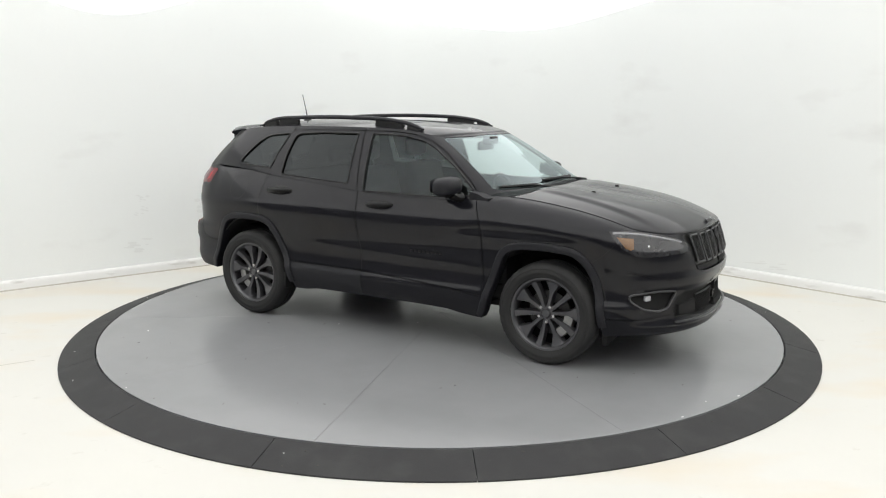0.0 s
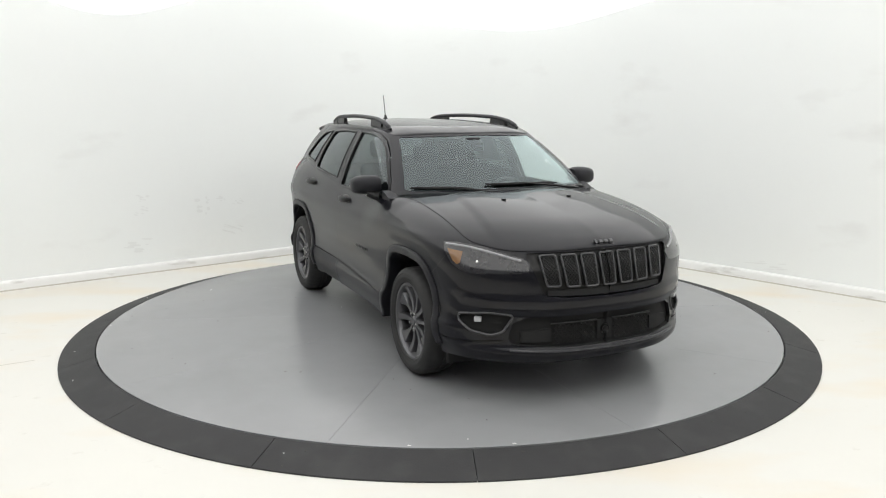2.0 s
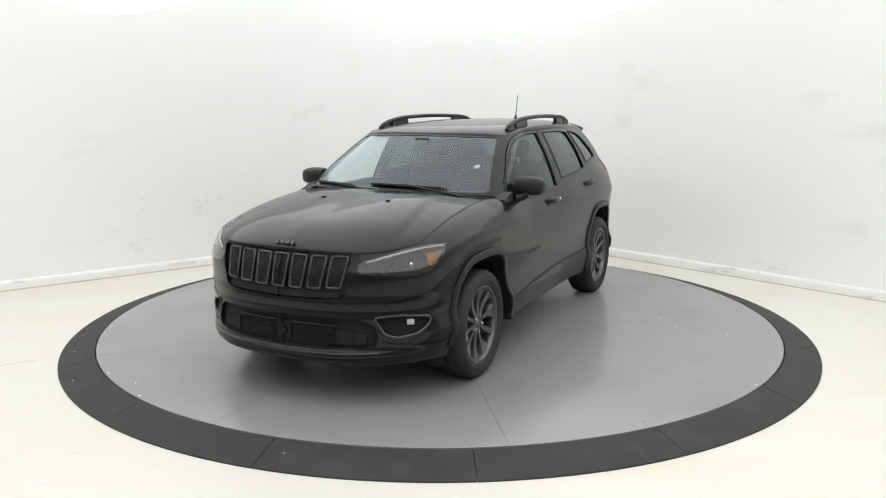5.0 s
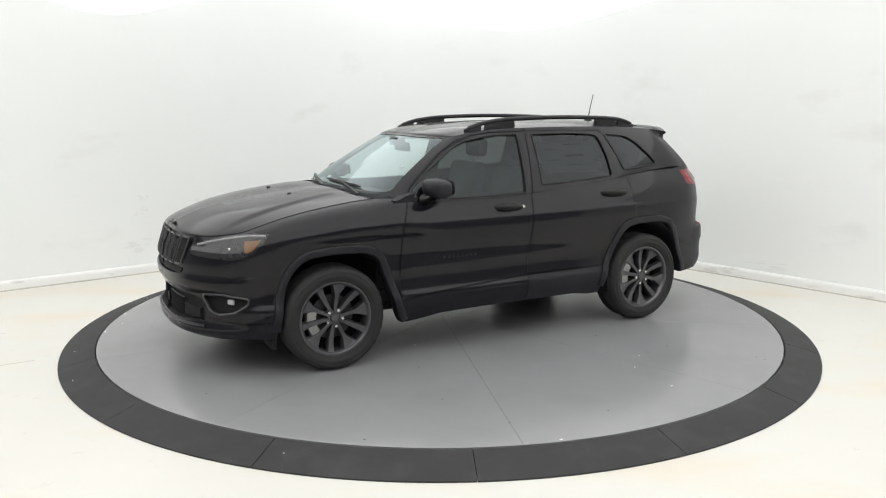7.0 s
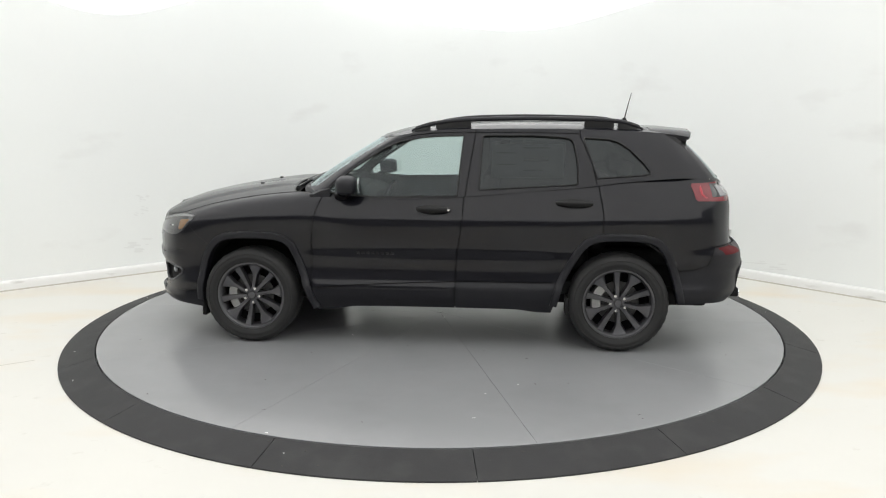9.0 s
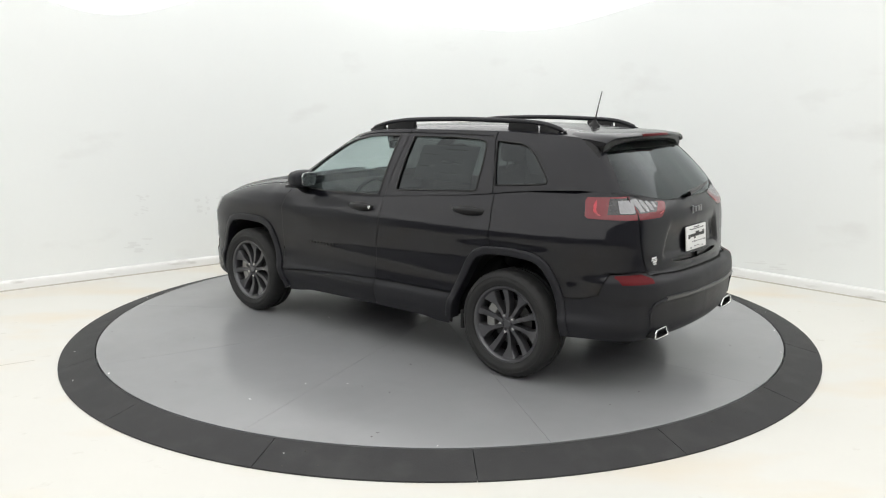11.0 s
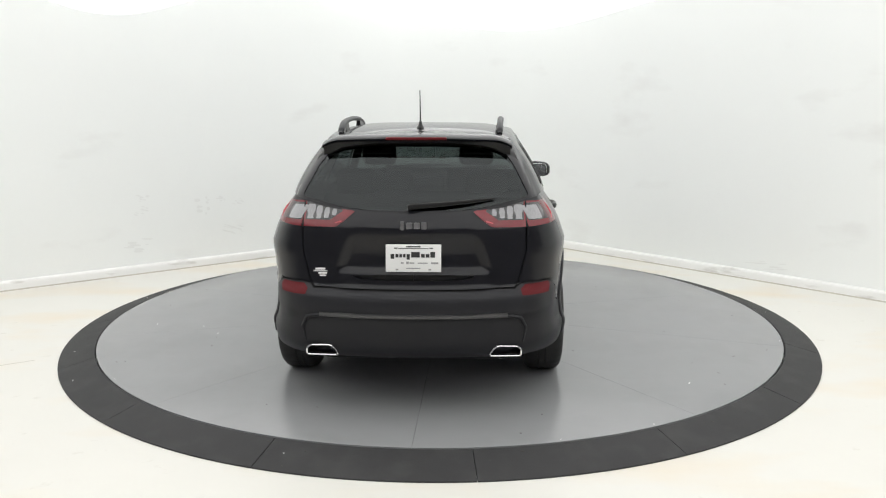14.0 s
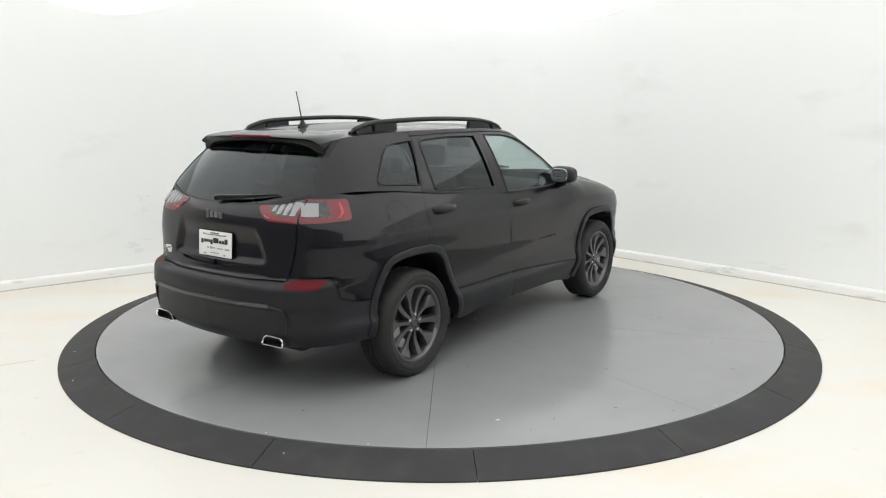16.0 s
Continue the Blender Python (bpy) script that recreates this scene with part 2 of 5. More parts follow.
# ---- the car ----
CAR_OFF = (-0.028, 0.077, -0.005, 0, 0, 0.1)
LAMP_DIM = mat("clear_fog_glass", (0.45, 0.46, 0.48), 0.08, coat=0.5, var=0.3, scale=50)
CAST = mat("cast_brake_metal", (0.38, 0.38, 0.37), 0.45, metal=0.8, var=0.3, scale=30)
PAINT = mat("black_car_paint", (0.0054, 0.0055, 0.0080), 0.4, coat=0.62, coat_rough=0.03, var=0.25, scale=3, spec=0.05)
CLADDING = mat("satin_black_plastic", (0.0115, 0.0117, 0.0146), 0.45, spec=0.32, var=0.2, scale=6, bump=0.05, bump_scale=300, rough_var=0.06)
TRIM_BLACK = mat("gloss_black_trim", (0.005, 0.005, 0.005), 0.3, spec=0.3)
MATT_BLACK = mat("matt_black_liner", (0.008, 0.008, 0.008), 0.9, var=0.3, scale=9)
TYRE = mat("tyre_rubber", (0.016, 0.016, 0.016), 0.72, var=0.25, scale=12, bump=0.08, bump_scale=150)
RIM = mat("dark_grey_alloy", (0.118, 0.118, 0.124), 0.32, metal=0.75, var=0.08, scale=10)
RIM_SHADE = mat("black_rim_shade", (0.006, 0.006, 0.006), 0.8, spec=0.1, var=0.2, scale=12)
STEEL = mat("bright_steel", (0.75, 0.75, 0.74), 0.25, metal=1.0, var=0.08, scale=30)
BRAKE = mat("turned_brake_steel", (0.055, 0.055, 0.055), 0.4, metal=1.0, var=0.15, scale=25, stretch=(1, 6, 1))
CHROME = mat("chrome", (0.85, 0.85, 0.85), 0.08, metal=1.0)
DARK_CHROME = mat("dark_satin_chrome", (0.085, 0.085, 0.088), 0.34, metal=0.7, var=0.06, scale=20)
BADGE = mat("grey_satin_badge", (0.15, 0.15, 0.155), 0.3, metal=0.7, var=0.06, scale=20)
SEAT = mat("black_seat_leather", (0.009, 0.009, 0.0095), 0.75, spec=0.2, var=0.3, scale=14, bump=0.1, bump_scale=120)
DASH = mat("dark_dashboard_vinyl", (0.012, 0.012, 0.013), 0.75, spec=0.2, var=0.2, scale=9, bump=0.06, bump_scale=200)
RED_LENS = mat("red_lamp_lens", (0.15, 0.012, 0.018), 0.15, coat=0.2, var=0.15, scale=20)
BRIGHT_RED = mat("bright_red_light_guide", (0.42, 0.03, 0.045), 0.3, var=0.2, scale=40)
DARK_RED = mat("dark_red_reflector", (0.10, 0.006, 0.009), 0.55, spec=0.15, var=0.15, scale=40)
CLEAR_LENS = mat("frosted_clear_lens", (0.26, 0.26, 0.27), 0.2, coat=0.3, var=0.3, scale=45, stretch=(1, 3, 1))
SMOKE_LENS = mat("smoked_lamp_lens", (0.020, 0.020, 0.022), 0.10, coat=0.45, var=0.4, scale=22)
AMBER = mat("amber_reflector", (0.18, 0.095, 0.04), 0.2, coat=0.4, var=0.25, scale=60)
PLATE_WHITE = mat("white_plate_card", (0.78, 0.78, 0.77), 0.4, var=0.03, scale=20)
INK = mat("black_print", (0.02, 0.02, 0.02), 0.5)
GREY_INK = mat("grey_print", (0.3, 0.3, 0.3), 0.5)
PAPER = mat("paper_sticker", (0.80, 0.82, 0.80), 0.7, var=0.06, scale=18)
MIRROR_GLASS = mat("mirror_glass", (0.8, 0.82, 0.82), 0.02, metal=1.0)


def glass(name, tint, gloss=0.02, mirror=0.075, sheen=(1, 1, 1)):
    """A thin pane: it lets light through, tinted, and mirrors more at a slant."""
    m = bpy.data.materials.new(name)
    m.use_nodes = True
    nt = m.node_tree
    nt.nodes.clear()
    out = nt.nodes.new("ShaderNodeOutputMaterial")
    mix = nt.nodes.new("ShaderNodeMixShader")
    tr = nt.nodes.new("ShaderNodeBsdfTransparent")
    gl = nt.nodes.new("ShaderNodeBsdfGlossy")
    lw = nt.nodes.new("ShaderNodeLayerWeight")
    lw.inputs["Blend"].default_value = 0.5
    pw = nt.nodes.new("ShaderNodeMath")
    pw.operation = "POWER"
    pw.inputs[1].default_value = 4.5
    fr = nt.nodes.new("ShaderNodeMath")
    fr.operation = "MULTIPLY_ADD"
    fr.inputs[1].default_value = 0.92
    fr.inputs[2].default_value = mirror
    gl.inputs["Color"].default_value = (*sheen, 1)
    nt.links.new(lw.outputs["Facing"], pw.inputs[0])
    nt.links.new(pw.outputs[0], fr.inputs[0])
    tr.inputs["Color"].default_value = (*tint, 1)
    gl.inputs["Roughness"].default_value = gloss
    nt.links.new(fr.outputs[0], mix.inputs[0])
    nt.links.new(tr.outputs[0], mix.inputs[1])
    nt.links.new(gl.outputs[0], mix.inputs[2])
    nt.links.new(mix.outputs[0], out.inputs[0])
    return m


CLEAR_GLASS = glass("pale_green_glass", (0.70, 0.78, 0.77), 0.05, 0.040, (0.9, 0.98, 1.0))
SCREEN_GLASS = glass("windscreen_glass", (0.72, 0.80, 0.79), 0.05, 0.10, (0.86, 0.97, 1.0))
PRIVACY_GLASS = glass("dark_privacy_glass", (0.075, 0.085, 0.083), 0.05, 0.040, (0.92, 0.98, 1.0))


def step01(x):
    x = min(1.0, max(0.0, x))
    return x * x * (3 - 2 * x)


def pchip(pts):
    """A smooth curve through points of rising x that never overshoots."""
    xs, ys = np.array([p[0] for p in pts], float), np.array([p[1] for p in pts], float)
    h, d = np.diff(xs), np.diff(ys) / np.diff(xs)
    m = np.zeros(len(xs))
    m[0], m[-1] = d[0], d[-1]
    for i in range(1, len(xs) - 1):
        if d[i - 1] * d[i] > 0:
            w1, w2 = 2 * h[i] + h[i - 1], h[i] + 2 * h[i - 1]
            m[i] = (w1 + w2) / (w1 / d[i - 1] + w2 / d[i])

    def f(x):
        x = min(max(x, xs[0]), xs[-1])
        i = min(int(np.searchsorted(xs, x, side="right")) - 1, len(xs) - 2)
        i = max(i, 0)
        s = (x - xs[i]) / h[i]
        return float((1 + 2 * s) * (1 - s) ** 2 * ys[i] + s * (1 - s) ** 2 * h[i] * m[i]
                     + s * s * (3 - 2 * s) * ys[i + 1] + s * s * (s - 1) * h[i] * m[i + 1])
    return f


def catmull(pts, per=8):
    """A dense smooth line through points."""
    p = [Vector(q) for q in pts]
    out = []
    for i in range(len(p) - 1):
        a, b = p[i], p[i + 1]
        m0 = (b - p[i - 1]) / 2 if i else b - a
        m1 = (p[i + 2] - a) / 2 if i + 2 < len(p) else b - a
        for k in range(per):
            s = k / per
            out.append(a * (2 * s ** 3 - 3 * s * s + 1) + m0 * (s ** 3 - 2 * s * s + s) + b * (3 * s * s - 2 * s ** 3) + m1 * (s ** 3 - s * s))
    return out + [p[-1].copy()]


def resample(line, step):
    d = [0.0]
    for a, b in zip(line, line[1:]):
        d.append(d[-1] + (b - a).length)
    n = max(2, round(d[-1] / step))
    out, j = [], 0
    for k in range(n + 1):
        t = d[-1] * k / n
        while j < len(line) - 2 and d[j + 1] < t:
            j += 1
        s = (t - d[j]) / max(1e-9, d[j + 1] - d[j])
        out.append(line[j].lerp(line[j + 1], s))
    return out


def grid_bm(rows):
    """A sheet from rows of points."""
    bm = bmesh.new()
    vs = [[bm.verts.new(p) for p in r] for r in rows]
    for a, b in zip(vs, vs[1:]):
        for i in range(len(a) - 1):
            bm.faces.new((a[i], a[i + 1], b[i + 1], b[i]))
    return bm


def face_out(bm, centre=(0, 0, 0.75)):
    """Turns an open sheet's faces away from the car's middle."""
    bm.normal_update()
    c = Vector(centre)
    s = sum((f.calc_center_median() - c).dot(f.normal) * f.calc_area() for f in bm.faces)
    if s < 0:
        bmesh.ops.reverse_faces(bm, faces=bm.faces)
    return bm


def cut(bm, poly, u, v, keep=lambda c, n: True):
    """Cuts a convex outline, seen along u x v, out of a sheet; returns the inner faces."""
    u, v = Vector(u), Vector(v)
    w = u.cross(v)
    area = sum(a[0] * b[1] - b[0] * a[1] for a, b in zip(poly, poly[1:] + poly[:1]))
    if area < 0:
        poly = poly[::-1]
    lo = [min(p[i] for p in poly) for i in (0, 1)]
    hi = [max(p[i] for p in poly) for i in (0, 1)]
    bm.normal_update()
    inside = []
    for f in bm.faces:
        if not keep(f.calc_center_median(), f.normal):
            continue
        a = [q.co.dot(u) for q in f.verts]
        b = [q.co.dot(v) for q in f.verts]
        if min(a) < hi[0] and max(a) > lo[0] and min(b) < hi[1] and max(b) > lo[1]:
            inside.append(f)
    for p, q in zip(poly, poly[1:] + poly[:1]):
        e = u * (q[0] - p[0]) + v * (q[1] - p[1])
        if e.length < 1e-6:
            continue
        no = e.cross(w).normalized()
        co = u * p[0] + v * p[1]
        geom = list({x for f in inside for x in (f, *f.edges, *f.verts)})
        r = bmesh.ops.bisect_plane(bm, geom=geom, dist=1e-5, plane_co=co, plane_no=no)
        found = {f for f in inside if f.is_valid} | {x for x in r["geom"] if isinstance(x, bmesh.types.BMFace)}
        for x in r["geom_cut"]:
            if isinstance(x, bmesh.types.BMEdge):
                found.update(x.link_faces)
        inside = [f for f in found if (f.calc_center_median() - co).dot(no) < 0]
    return inside


def take(bm, faces):
    """Moves faces out of a sheet into one of their own."""
    out = bmesh.new()
    made = {}
    for f in sorted(faces, key=lambda f: f.index):
        vs = []
        for x in f.verts:
            if x not in made:
                made[x] = out.verts.new(x.co)
            vs.append(made[x])
        out.faces.new(vs)
    bmesh.ops.delete(bm, geom=list(faces), context="FACES")
    out.faces.index_update()
    return out


def slit(bm, line, width, u, v, keep=lambda c, n: True):
    """Opens a joint of the given width along a line."""
    for p, q in zip(line, line[1:]):
        p, q = Vector(p), Vector(q)
        d = (q - p).normalized()
        n = Vector((-d.y, d.x)) * width / 2
        p, q = p - d * width * 0.3, q + d * width * 0.3
        bm.faces.index_update()
        fs = cut(bm, [tuple(p + n), tuple(q + n), tuple(q - n), tuple(p - n)], u, v, keep)
        bmesh.ops.delete(bm, geom=fs, context="FACES")


def islands(bm):
    seen, out = set(), []
    for f in bm.faces:
        if f in seen:
            continue
        stack, isl = [f], []
        seen.add(f)
        while stack:
            g = stack.pop()
            isl.append(g)
            for e in g.edges:
                for k in e.link_faces:
                    if k not in seen:
                        seen.add(k)
                        stack.append(k)
        out.append(isl)
    return out


def mirrored(bm):
    m = bm.copy()
    for x in m.verts:
        x.co.y = -x.co.y
    bmesh.ops.reverse_faces(m, faces=m.faces)
    return m


def joined(bm):
    """Both halves of a sheet that meets the car's middle plane."""
    other = mirrored(bm)
    me = bpy.data.meshes.new("half")
    other.to_mesh(me)
    other.free()
    bm.from_mesh(me)
    bpy.data.meshes.remove(me)
    bmesh.ops.remove_doubles(bm, verts=[x for x in bm.verts if abs(x.co.y) < 1e-4], dist=2e-4)
    return bm


from mathutils.bvhtree import BVHTree

SMOOTH = []


def remember(bm):
    """Keeps a whole sheet, so that the parts cut from it shade as smoothly as it does."""
    bm.normal_update()
    bm.faces.ensure_lookup_table()
    SMOOTH.append((BVHTree.FromBMesh(bm), [[(v.co.copy(), v.normal.copy()) for v in f.verts] for f in bm.faces]))


def smooth_normal(co):
    q = Vector((co.x, abs(co.y), co.z))
    best = None
    for tree, faces in SMOOTH:
        h = tree.find_nearest(q, 0.06)
        if h[0] and (best is None or h[3] < best[0]):
            best = (h[3], h[0], faces[h[2]])
    if best is None:
        return None
    n = Vector()
    for c, m in best[2]:
        n += m / ((c - best[1]).length + 1e-4) ** 1.5
    if abs(co.y) < 1e-3:
        n.y = 0
    elif co.y < 0:
        n.y = -n.y
    return n.normalized()


def skin(name, bm, material, parent, label="", thick=0.0, shade=True):
    """A sheet-metal part, shaded as a piece of the whole sheet."""
    ob = finish(name, bm, material, parent, label, True, False)
    if thick:
        mod = ob.modifiers.new("thickness", "SOLIDIFY")
        mod.thickness, mod.offset = thick, -1.0
    elif shade and SMOOTH:
        me = ob.data
        ns = [smooth_normal(v.co) or v.normal for v in me.vertices]
        me.normals_split_custom_set_from_vertices(ns)
    return ob


def pair(name, bm, material, parents, label="", thick=0.0, shade=True):
    """A part and its mirror twin; parents: one thing, or the left and the right one."""
    if not isinstance(parents, (list, tuple)):
        parents = (parents, parents)
    twin = mirrored(bm)
    return [skin(name, bm, material, parents[0], label, thick, shade), skin(name, twin, material, parents[1], label, thick, shade)]


def solid_pair(name, bm, material, parents, label=""):
    if not isinstance(parents, (list, tuple)):
        parents = (parents, parents)
    twin = mirrored(bm)
    return [part(name, bm, material, parents[0], label), part(name, twin, material, parents[1], label)]


def tube(bm, line, r, closed=False, seg=8, flat=1.0):
    """A bar of round section along a line; r may be a list."""
    line = [Vector(p) for p in line]
    n = len(line)
    rs = r if isinstance(r, (list, tuple)) else [r] * n
    rings, up = [], None
    for i, p in enumerate(line):
        a = line[(i - 1) % n] if closed or i else p
        b = line[(i + 1) % n] if closed or i < n - 1 else p
        t = (b - a).normalized()
        if up is None:
            up = Vector((0, 0, 1)) if abs(t.z) < 0.9 else Vector((0, 1, 0))
        s = t.cross(up).normalized()
        up = s.cross(t).normalized()
        rings.append([p + s * math.cos(2 * math.pi * k / seg) * rs[i] * flat + up * math.sin(2 * math.pi * k / seg) * rs[i] for k in range(seg)])
    if closed:
        rings.append(rings[0])
    ring_loft(bm, rings, True, not closed)
    if closed:
        bmesh.ops.remove_doubles(bm, verts=bm.verts, dist=1e-6)
    return bm


def lathe(bm, prof, n=48, axis="Y", wave=None):
    """Turns a profile of (radius, along) round the axis."""
    rings = []
    for i in range(n):
        a = 2 * math.pi * i / n
        ring = []
        for k, (r, y) in enumerate(prof):
            r2 = r + (wave(i, k) if wave else 0)
            ring.append((r2 * math.cos(a), y, r2 * math.sin(a)) if axis == "Y" else (y, r2 * math.cos(a), r2 * math.sin(a)))
        rings.append(ring)
    vs = [[bm.verts.new(p) for p in r] for r in rings]
    for i in range(n):
        a, b = vs[i], vs[(i + 1) % n]
        for k in range(len(prof) - 1):
            bm.faces.new((a[k], a[k + 1], b[k + 1], b[k]))
    return bm


XZ = ((1, 0, 0), (0, 0, 1))
YZ = ((0, 1, 0), (0, 0, 1))

# -- the form of the lower body: a plan outline with profiles of its front, side and rear
PLAN = [(2.265, 0), (2.258, 0.2), (2.225, 0.40), (2.155, 0.56), (2.04, 0.725), (1.90, 0.842), (1.71, 0.898), (1.45, 0.922), (1.1, 0.928),
        (0.5, 0.93), (0, 0.93), (-0.6, 0.93), (-1.1, 0.928), (-1.45, 0.918), (-1.75, 0.895), (-1.95, 0.845), (-2.08, 0.76), (-2.165, 0.63),
        (-2.215, 0.42), (-2.243, 0.2), (-2.25, 0)]
front_of = pchip([(0.22, -0.12), (0.27, 0.0), (0.29, 0.030), (0.33, 0.035), (0.37, 0.008), (0.47, 0.0), (0.55, 0.010), (0.60, 0.035),
                  (0.65, 0.037), (0.672, 0.026), (0.74, 0.022), (0.82, 0.012), (0.864, -0.012), (0.93, -0.04), (1.1, -0.07)])
side_of = pchip([(0.2, -0.07), (0.32, -0.025), (0.40, 0.0), (0.455, 0.004), (0.505, -0.016), (0.60, -0.028), (0.66, -0.026), (0.74, -0.016), (0.86, -0.006),
                 (0.945, 0.004), (0.965, 0.004), (1.0, -0.003), (1.1, -0.010), (1.3, -0.03)])
rear_of = pchip([(0.30, -0.08), (0.36, 0.01), (0.42, 0.055), (0.50, 0.068), (0.585, 0.075), (0.61, 0.088), (0.69, 0.082), (0.738, 0.055), (0.748, 0.0),
                 (0.82, -0.008), (0.95, -0.015), (1.05, -0.012), (1.12, -0.022), (1.2, -0.08)])
top_of = pchip([(-2.25, 1.168), (-2.21, 1.185), (-2.15, 1.222), (-2.03, 1.243), (-1.9, 1.25), (-1.5, 1.245), (-1.0, 1.188), (-0.6, 1.155), (-0.3, 1.125),
                (0.0, 1.102), (0.5, 1.094), (0.8, 1.118), (0.95, 1.132), (1.1, 1.122), (1.45, 1.078), (1.7, 1.03), (1.88, 0.985), (2.03, 0.948),
                (2.15, 0.928), (2.265, 0.924)])
tuck_of = pchip([(-2.25, 0.02), (-2.1, 0.05), (-1.95, 0.10), (-1.75, 0.135), (-1.4, 0.115), (-1.0, 0.085), (-0.5, 0.062), (0.5, 0.055), (0.8, 0.075), (0.95, 0.13), (1.1, 0.17), (1.45, 0.165),
                 (1.7, 0.145), (1.88, 0.11), (2.03, 0.055), (2.15, 0.01), (2.265, 0.0)])
ARCH_F = pchip([(0.85, 0.28), (0.888, 0.36), (0.948, 0.545), (0.994, 0.67), (1.035, 0.755), (1.10, 0.80), (1.18, 0.817), (1.34, 0.822), (1.50, 0.811), (1.57, 0.79),
                (1.63, 0.74), (1.69, 0.64), (1.73, 0.48), (1.75, 0.30)])
ARCH_R = pchip([(-1.79, 0.36), (-1.76, 0.50), (-1.725, 0.62), (-1.68, 0.72), (-1.625, 0.795), (-1.54, 0.83), (-1.38, 0.842), (-1.22, 0.836), (-1.14, 0.812),
                (-1.08, 0.76), (-1.03, 0.68), (-0.985, 0.60), (-0.933, 0.49), (-0.89, 0.33)])
sill_of = pchip([(-2.25, 0.34), (-1.95, 0.365), (-1.79, 0.36), (-0.95, 0.285), (-0.8, 0.285), (-0.6, 0.306), (0.0, 0.308), (0.55, 0.302), (0.70, 0.280), (0.85, 0.267),
                 (1.75, 0.258), (1.95, 0.272), (2.1, 0.262), (2.265, 0.258)])


def low_of(x, y):
    z = sill_of(x)
    if y > 0.6:
        if 0.85 < x < 1.75:
            z = max(z, ARCH_F(x))
        if -1.79 < x < -0.89:
            z = max(z, ARCH_R(x))
    return z


line = resample(catmull([(x, y, 0) for x, y in PLAN], 12), 0.018)
COLS = []
for i, p in enumerate(line):
    t = (line[min(i + 1, len(line) - 1)] - line[max(i - 1, 0)]).normalized()
    n = Vector((-t.y, t.x, 0))
    n = -n if n.dot(p - Vector((p.x * 0.6, 0, 0))) < 0 else n
    if i in (0, len(line) - 1):
        n = Vector((1 if i == 0 else -1, 0, 0))
    COLS.append((p, n, low_of(p.x, p.y), top_of(p.x), tuck_of(p.x)))


def body_point(col, z, inset=0.0):
    p, n, zl, zt, tin = col
    wx, wy = n.x * n.x, n.y * n.y
    off = wx * (front_of(z) if n.x > 0 else rear_of(z)) + wy * side_of(z)
    wf = step01((p.x - 0.4) / 0.5)
    h = 0.17 + 0.13 * (1 - wf)
    u = min(1.0, max(0.0, (z - (zt - h)) / h))
    off -= tin * (wf * (1 - math.sqrt(max(0.0, 1 - 0.96 * u * u))) / 0.8 + (1 - wf) * u ** 1.8) + inset
    if n.x < -0.5 and 0.8 < z < 1.1:
        e = abs(p.y) + 0.37 * (z - 1.0)
        off -= 0.030 * step01((0.385 - e) / 0.035) * step01((z - 0.832) / 0.025) * step01((1.085 - z) / 0.15)
    q = p + n * off
    return Vector((q.x, max(0.0, q.y) if 0 < p.y else 0.0, z))


ROWS = [k / 44 for k in range(45)]


def lower_body(inset=0.0):
    return face_out(grid_bm([[body_point(c, c[2] + (c[3] - c[2]) * v, inset) for c in COLS] for v in ROWS]))


def col_at(x):
    return min(range(len(COLS)), key=lambda i: abs(COLS[i][0].x - x))


def top_line(x0, x1):
    return [body_point(c, c[3]) for c in COLS[col_at(x0):col_at(x1) + 1]]


# -- the greenhouse: a loop at the waist and a loop at the roof
WAIST = catmull([(1.03, 0, 1.165), (1.015, 0.3, 1.163), (0.975, 0.58, 1.158), (0.905, 0.735, 1.15), (0.80, 0.828, 1.12), (0.5, 0.868, 1.096), (0, 0.872, 1.104),
                 (-0.5, 0.862, 1.138), (-1.0, 0.838, 1.180), (-1.4, 0.800, 1.226), (-1.75, 0.755, 1.250), (-1.92, 0.715, 1.246), (-2.03, 0.655, 1.24),
                 (-2.12, 0.45, 1.205), (-2.16, 0.2, 1.177), (-2.168, 0, 1.172)], 14)
EAVES = catmull([(0.43, 0, 1.543), (0.42, 0.22, 1.541), (0.385, 0.44, 1.535), (0.33, 0.565, 1.53), (0.235, 0.618, 1.548), (0.05, 0.632, 1.575), (-0.2, 0.636, 1.588),
                 (-0.6, 0.628, 1.592), (-1.0, 0.606, 1.588), (-1.35, 0.585, 1.578), (-1.6, 0.565, 1.566), (-1.70, 0.545, 1.556), (-1.76, 0.485, 1.554),
                 (-1.79, 0.34, 1.561), (-1.80, 0.16, 1.567), (-1.80, 0, 1.568)], 14)


def greenhouse(inset=0.0):
    rows = []
    for k in range(25):
        s = k / 24
        row = []
        for i, (a, b) in enumerate(zip(WAIST, EAVES)):
            p = a.lerp(b, s)
            t = WAIST[min(i + 1, len(WAIST) - 1)] - WAIST[max(i - 1, 0)]
            n = Vector((t.y, -t.x, 0)).normalized()
            n = -n if n.y < 0 or (abs(n.y) < 0.02 and n.x * (p.x + 0.5) < 0) else n
            q = p + n * (0.022 * 4 * s * (1 - s) - inset)
            q.y = max(0.0, q.y) if a.y > 0 else 0.0
            row.append(q)
        rows.append(row)
    return face_out(grid_bm(rows), (-0.5, 0, 1.2))


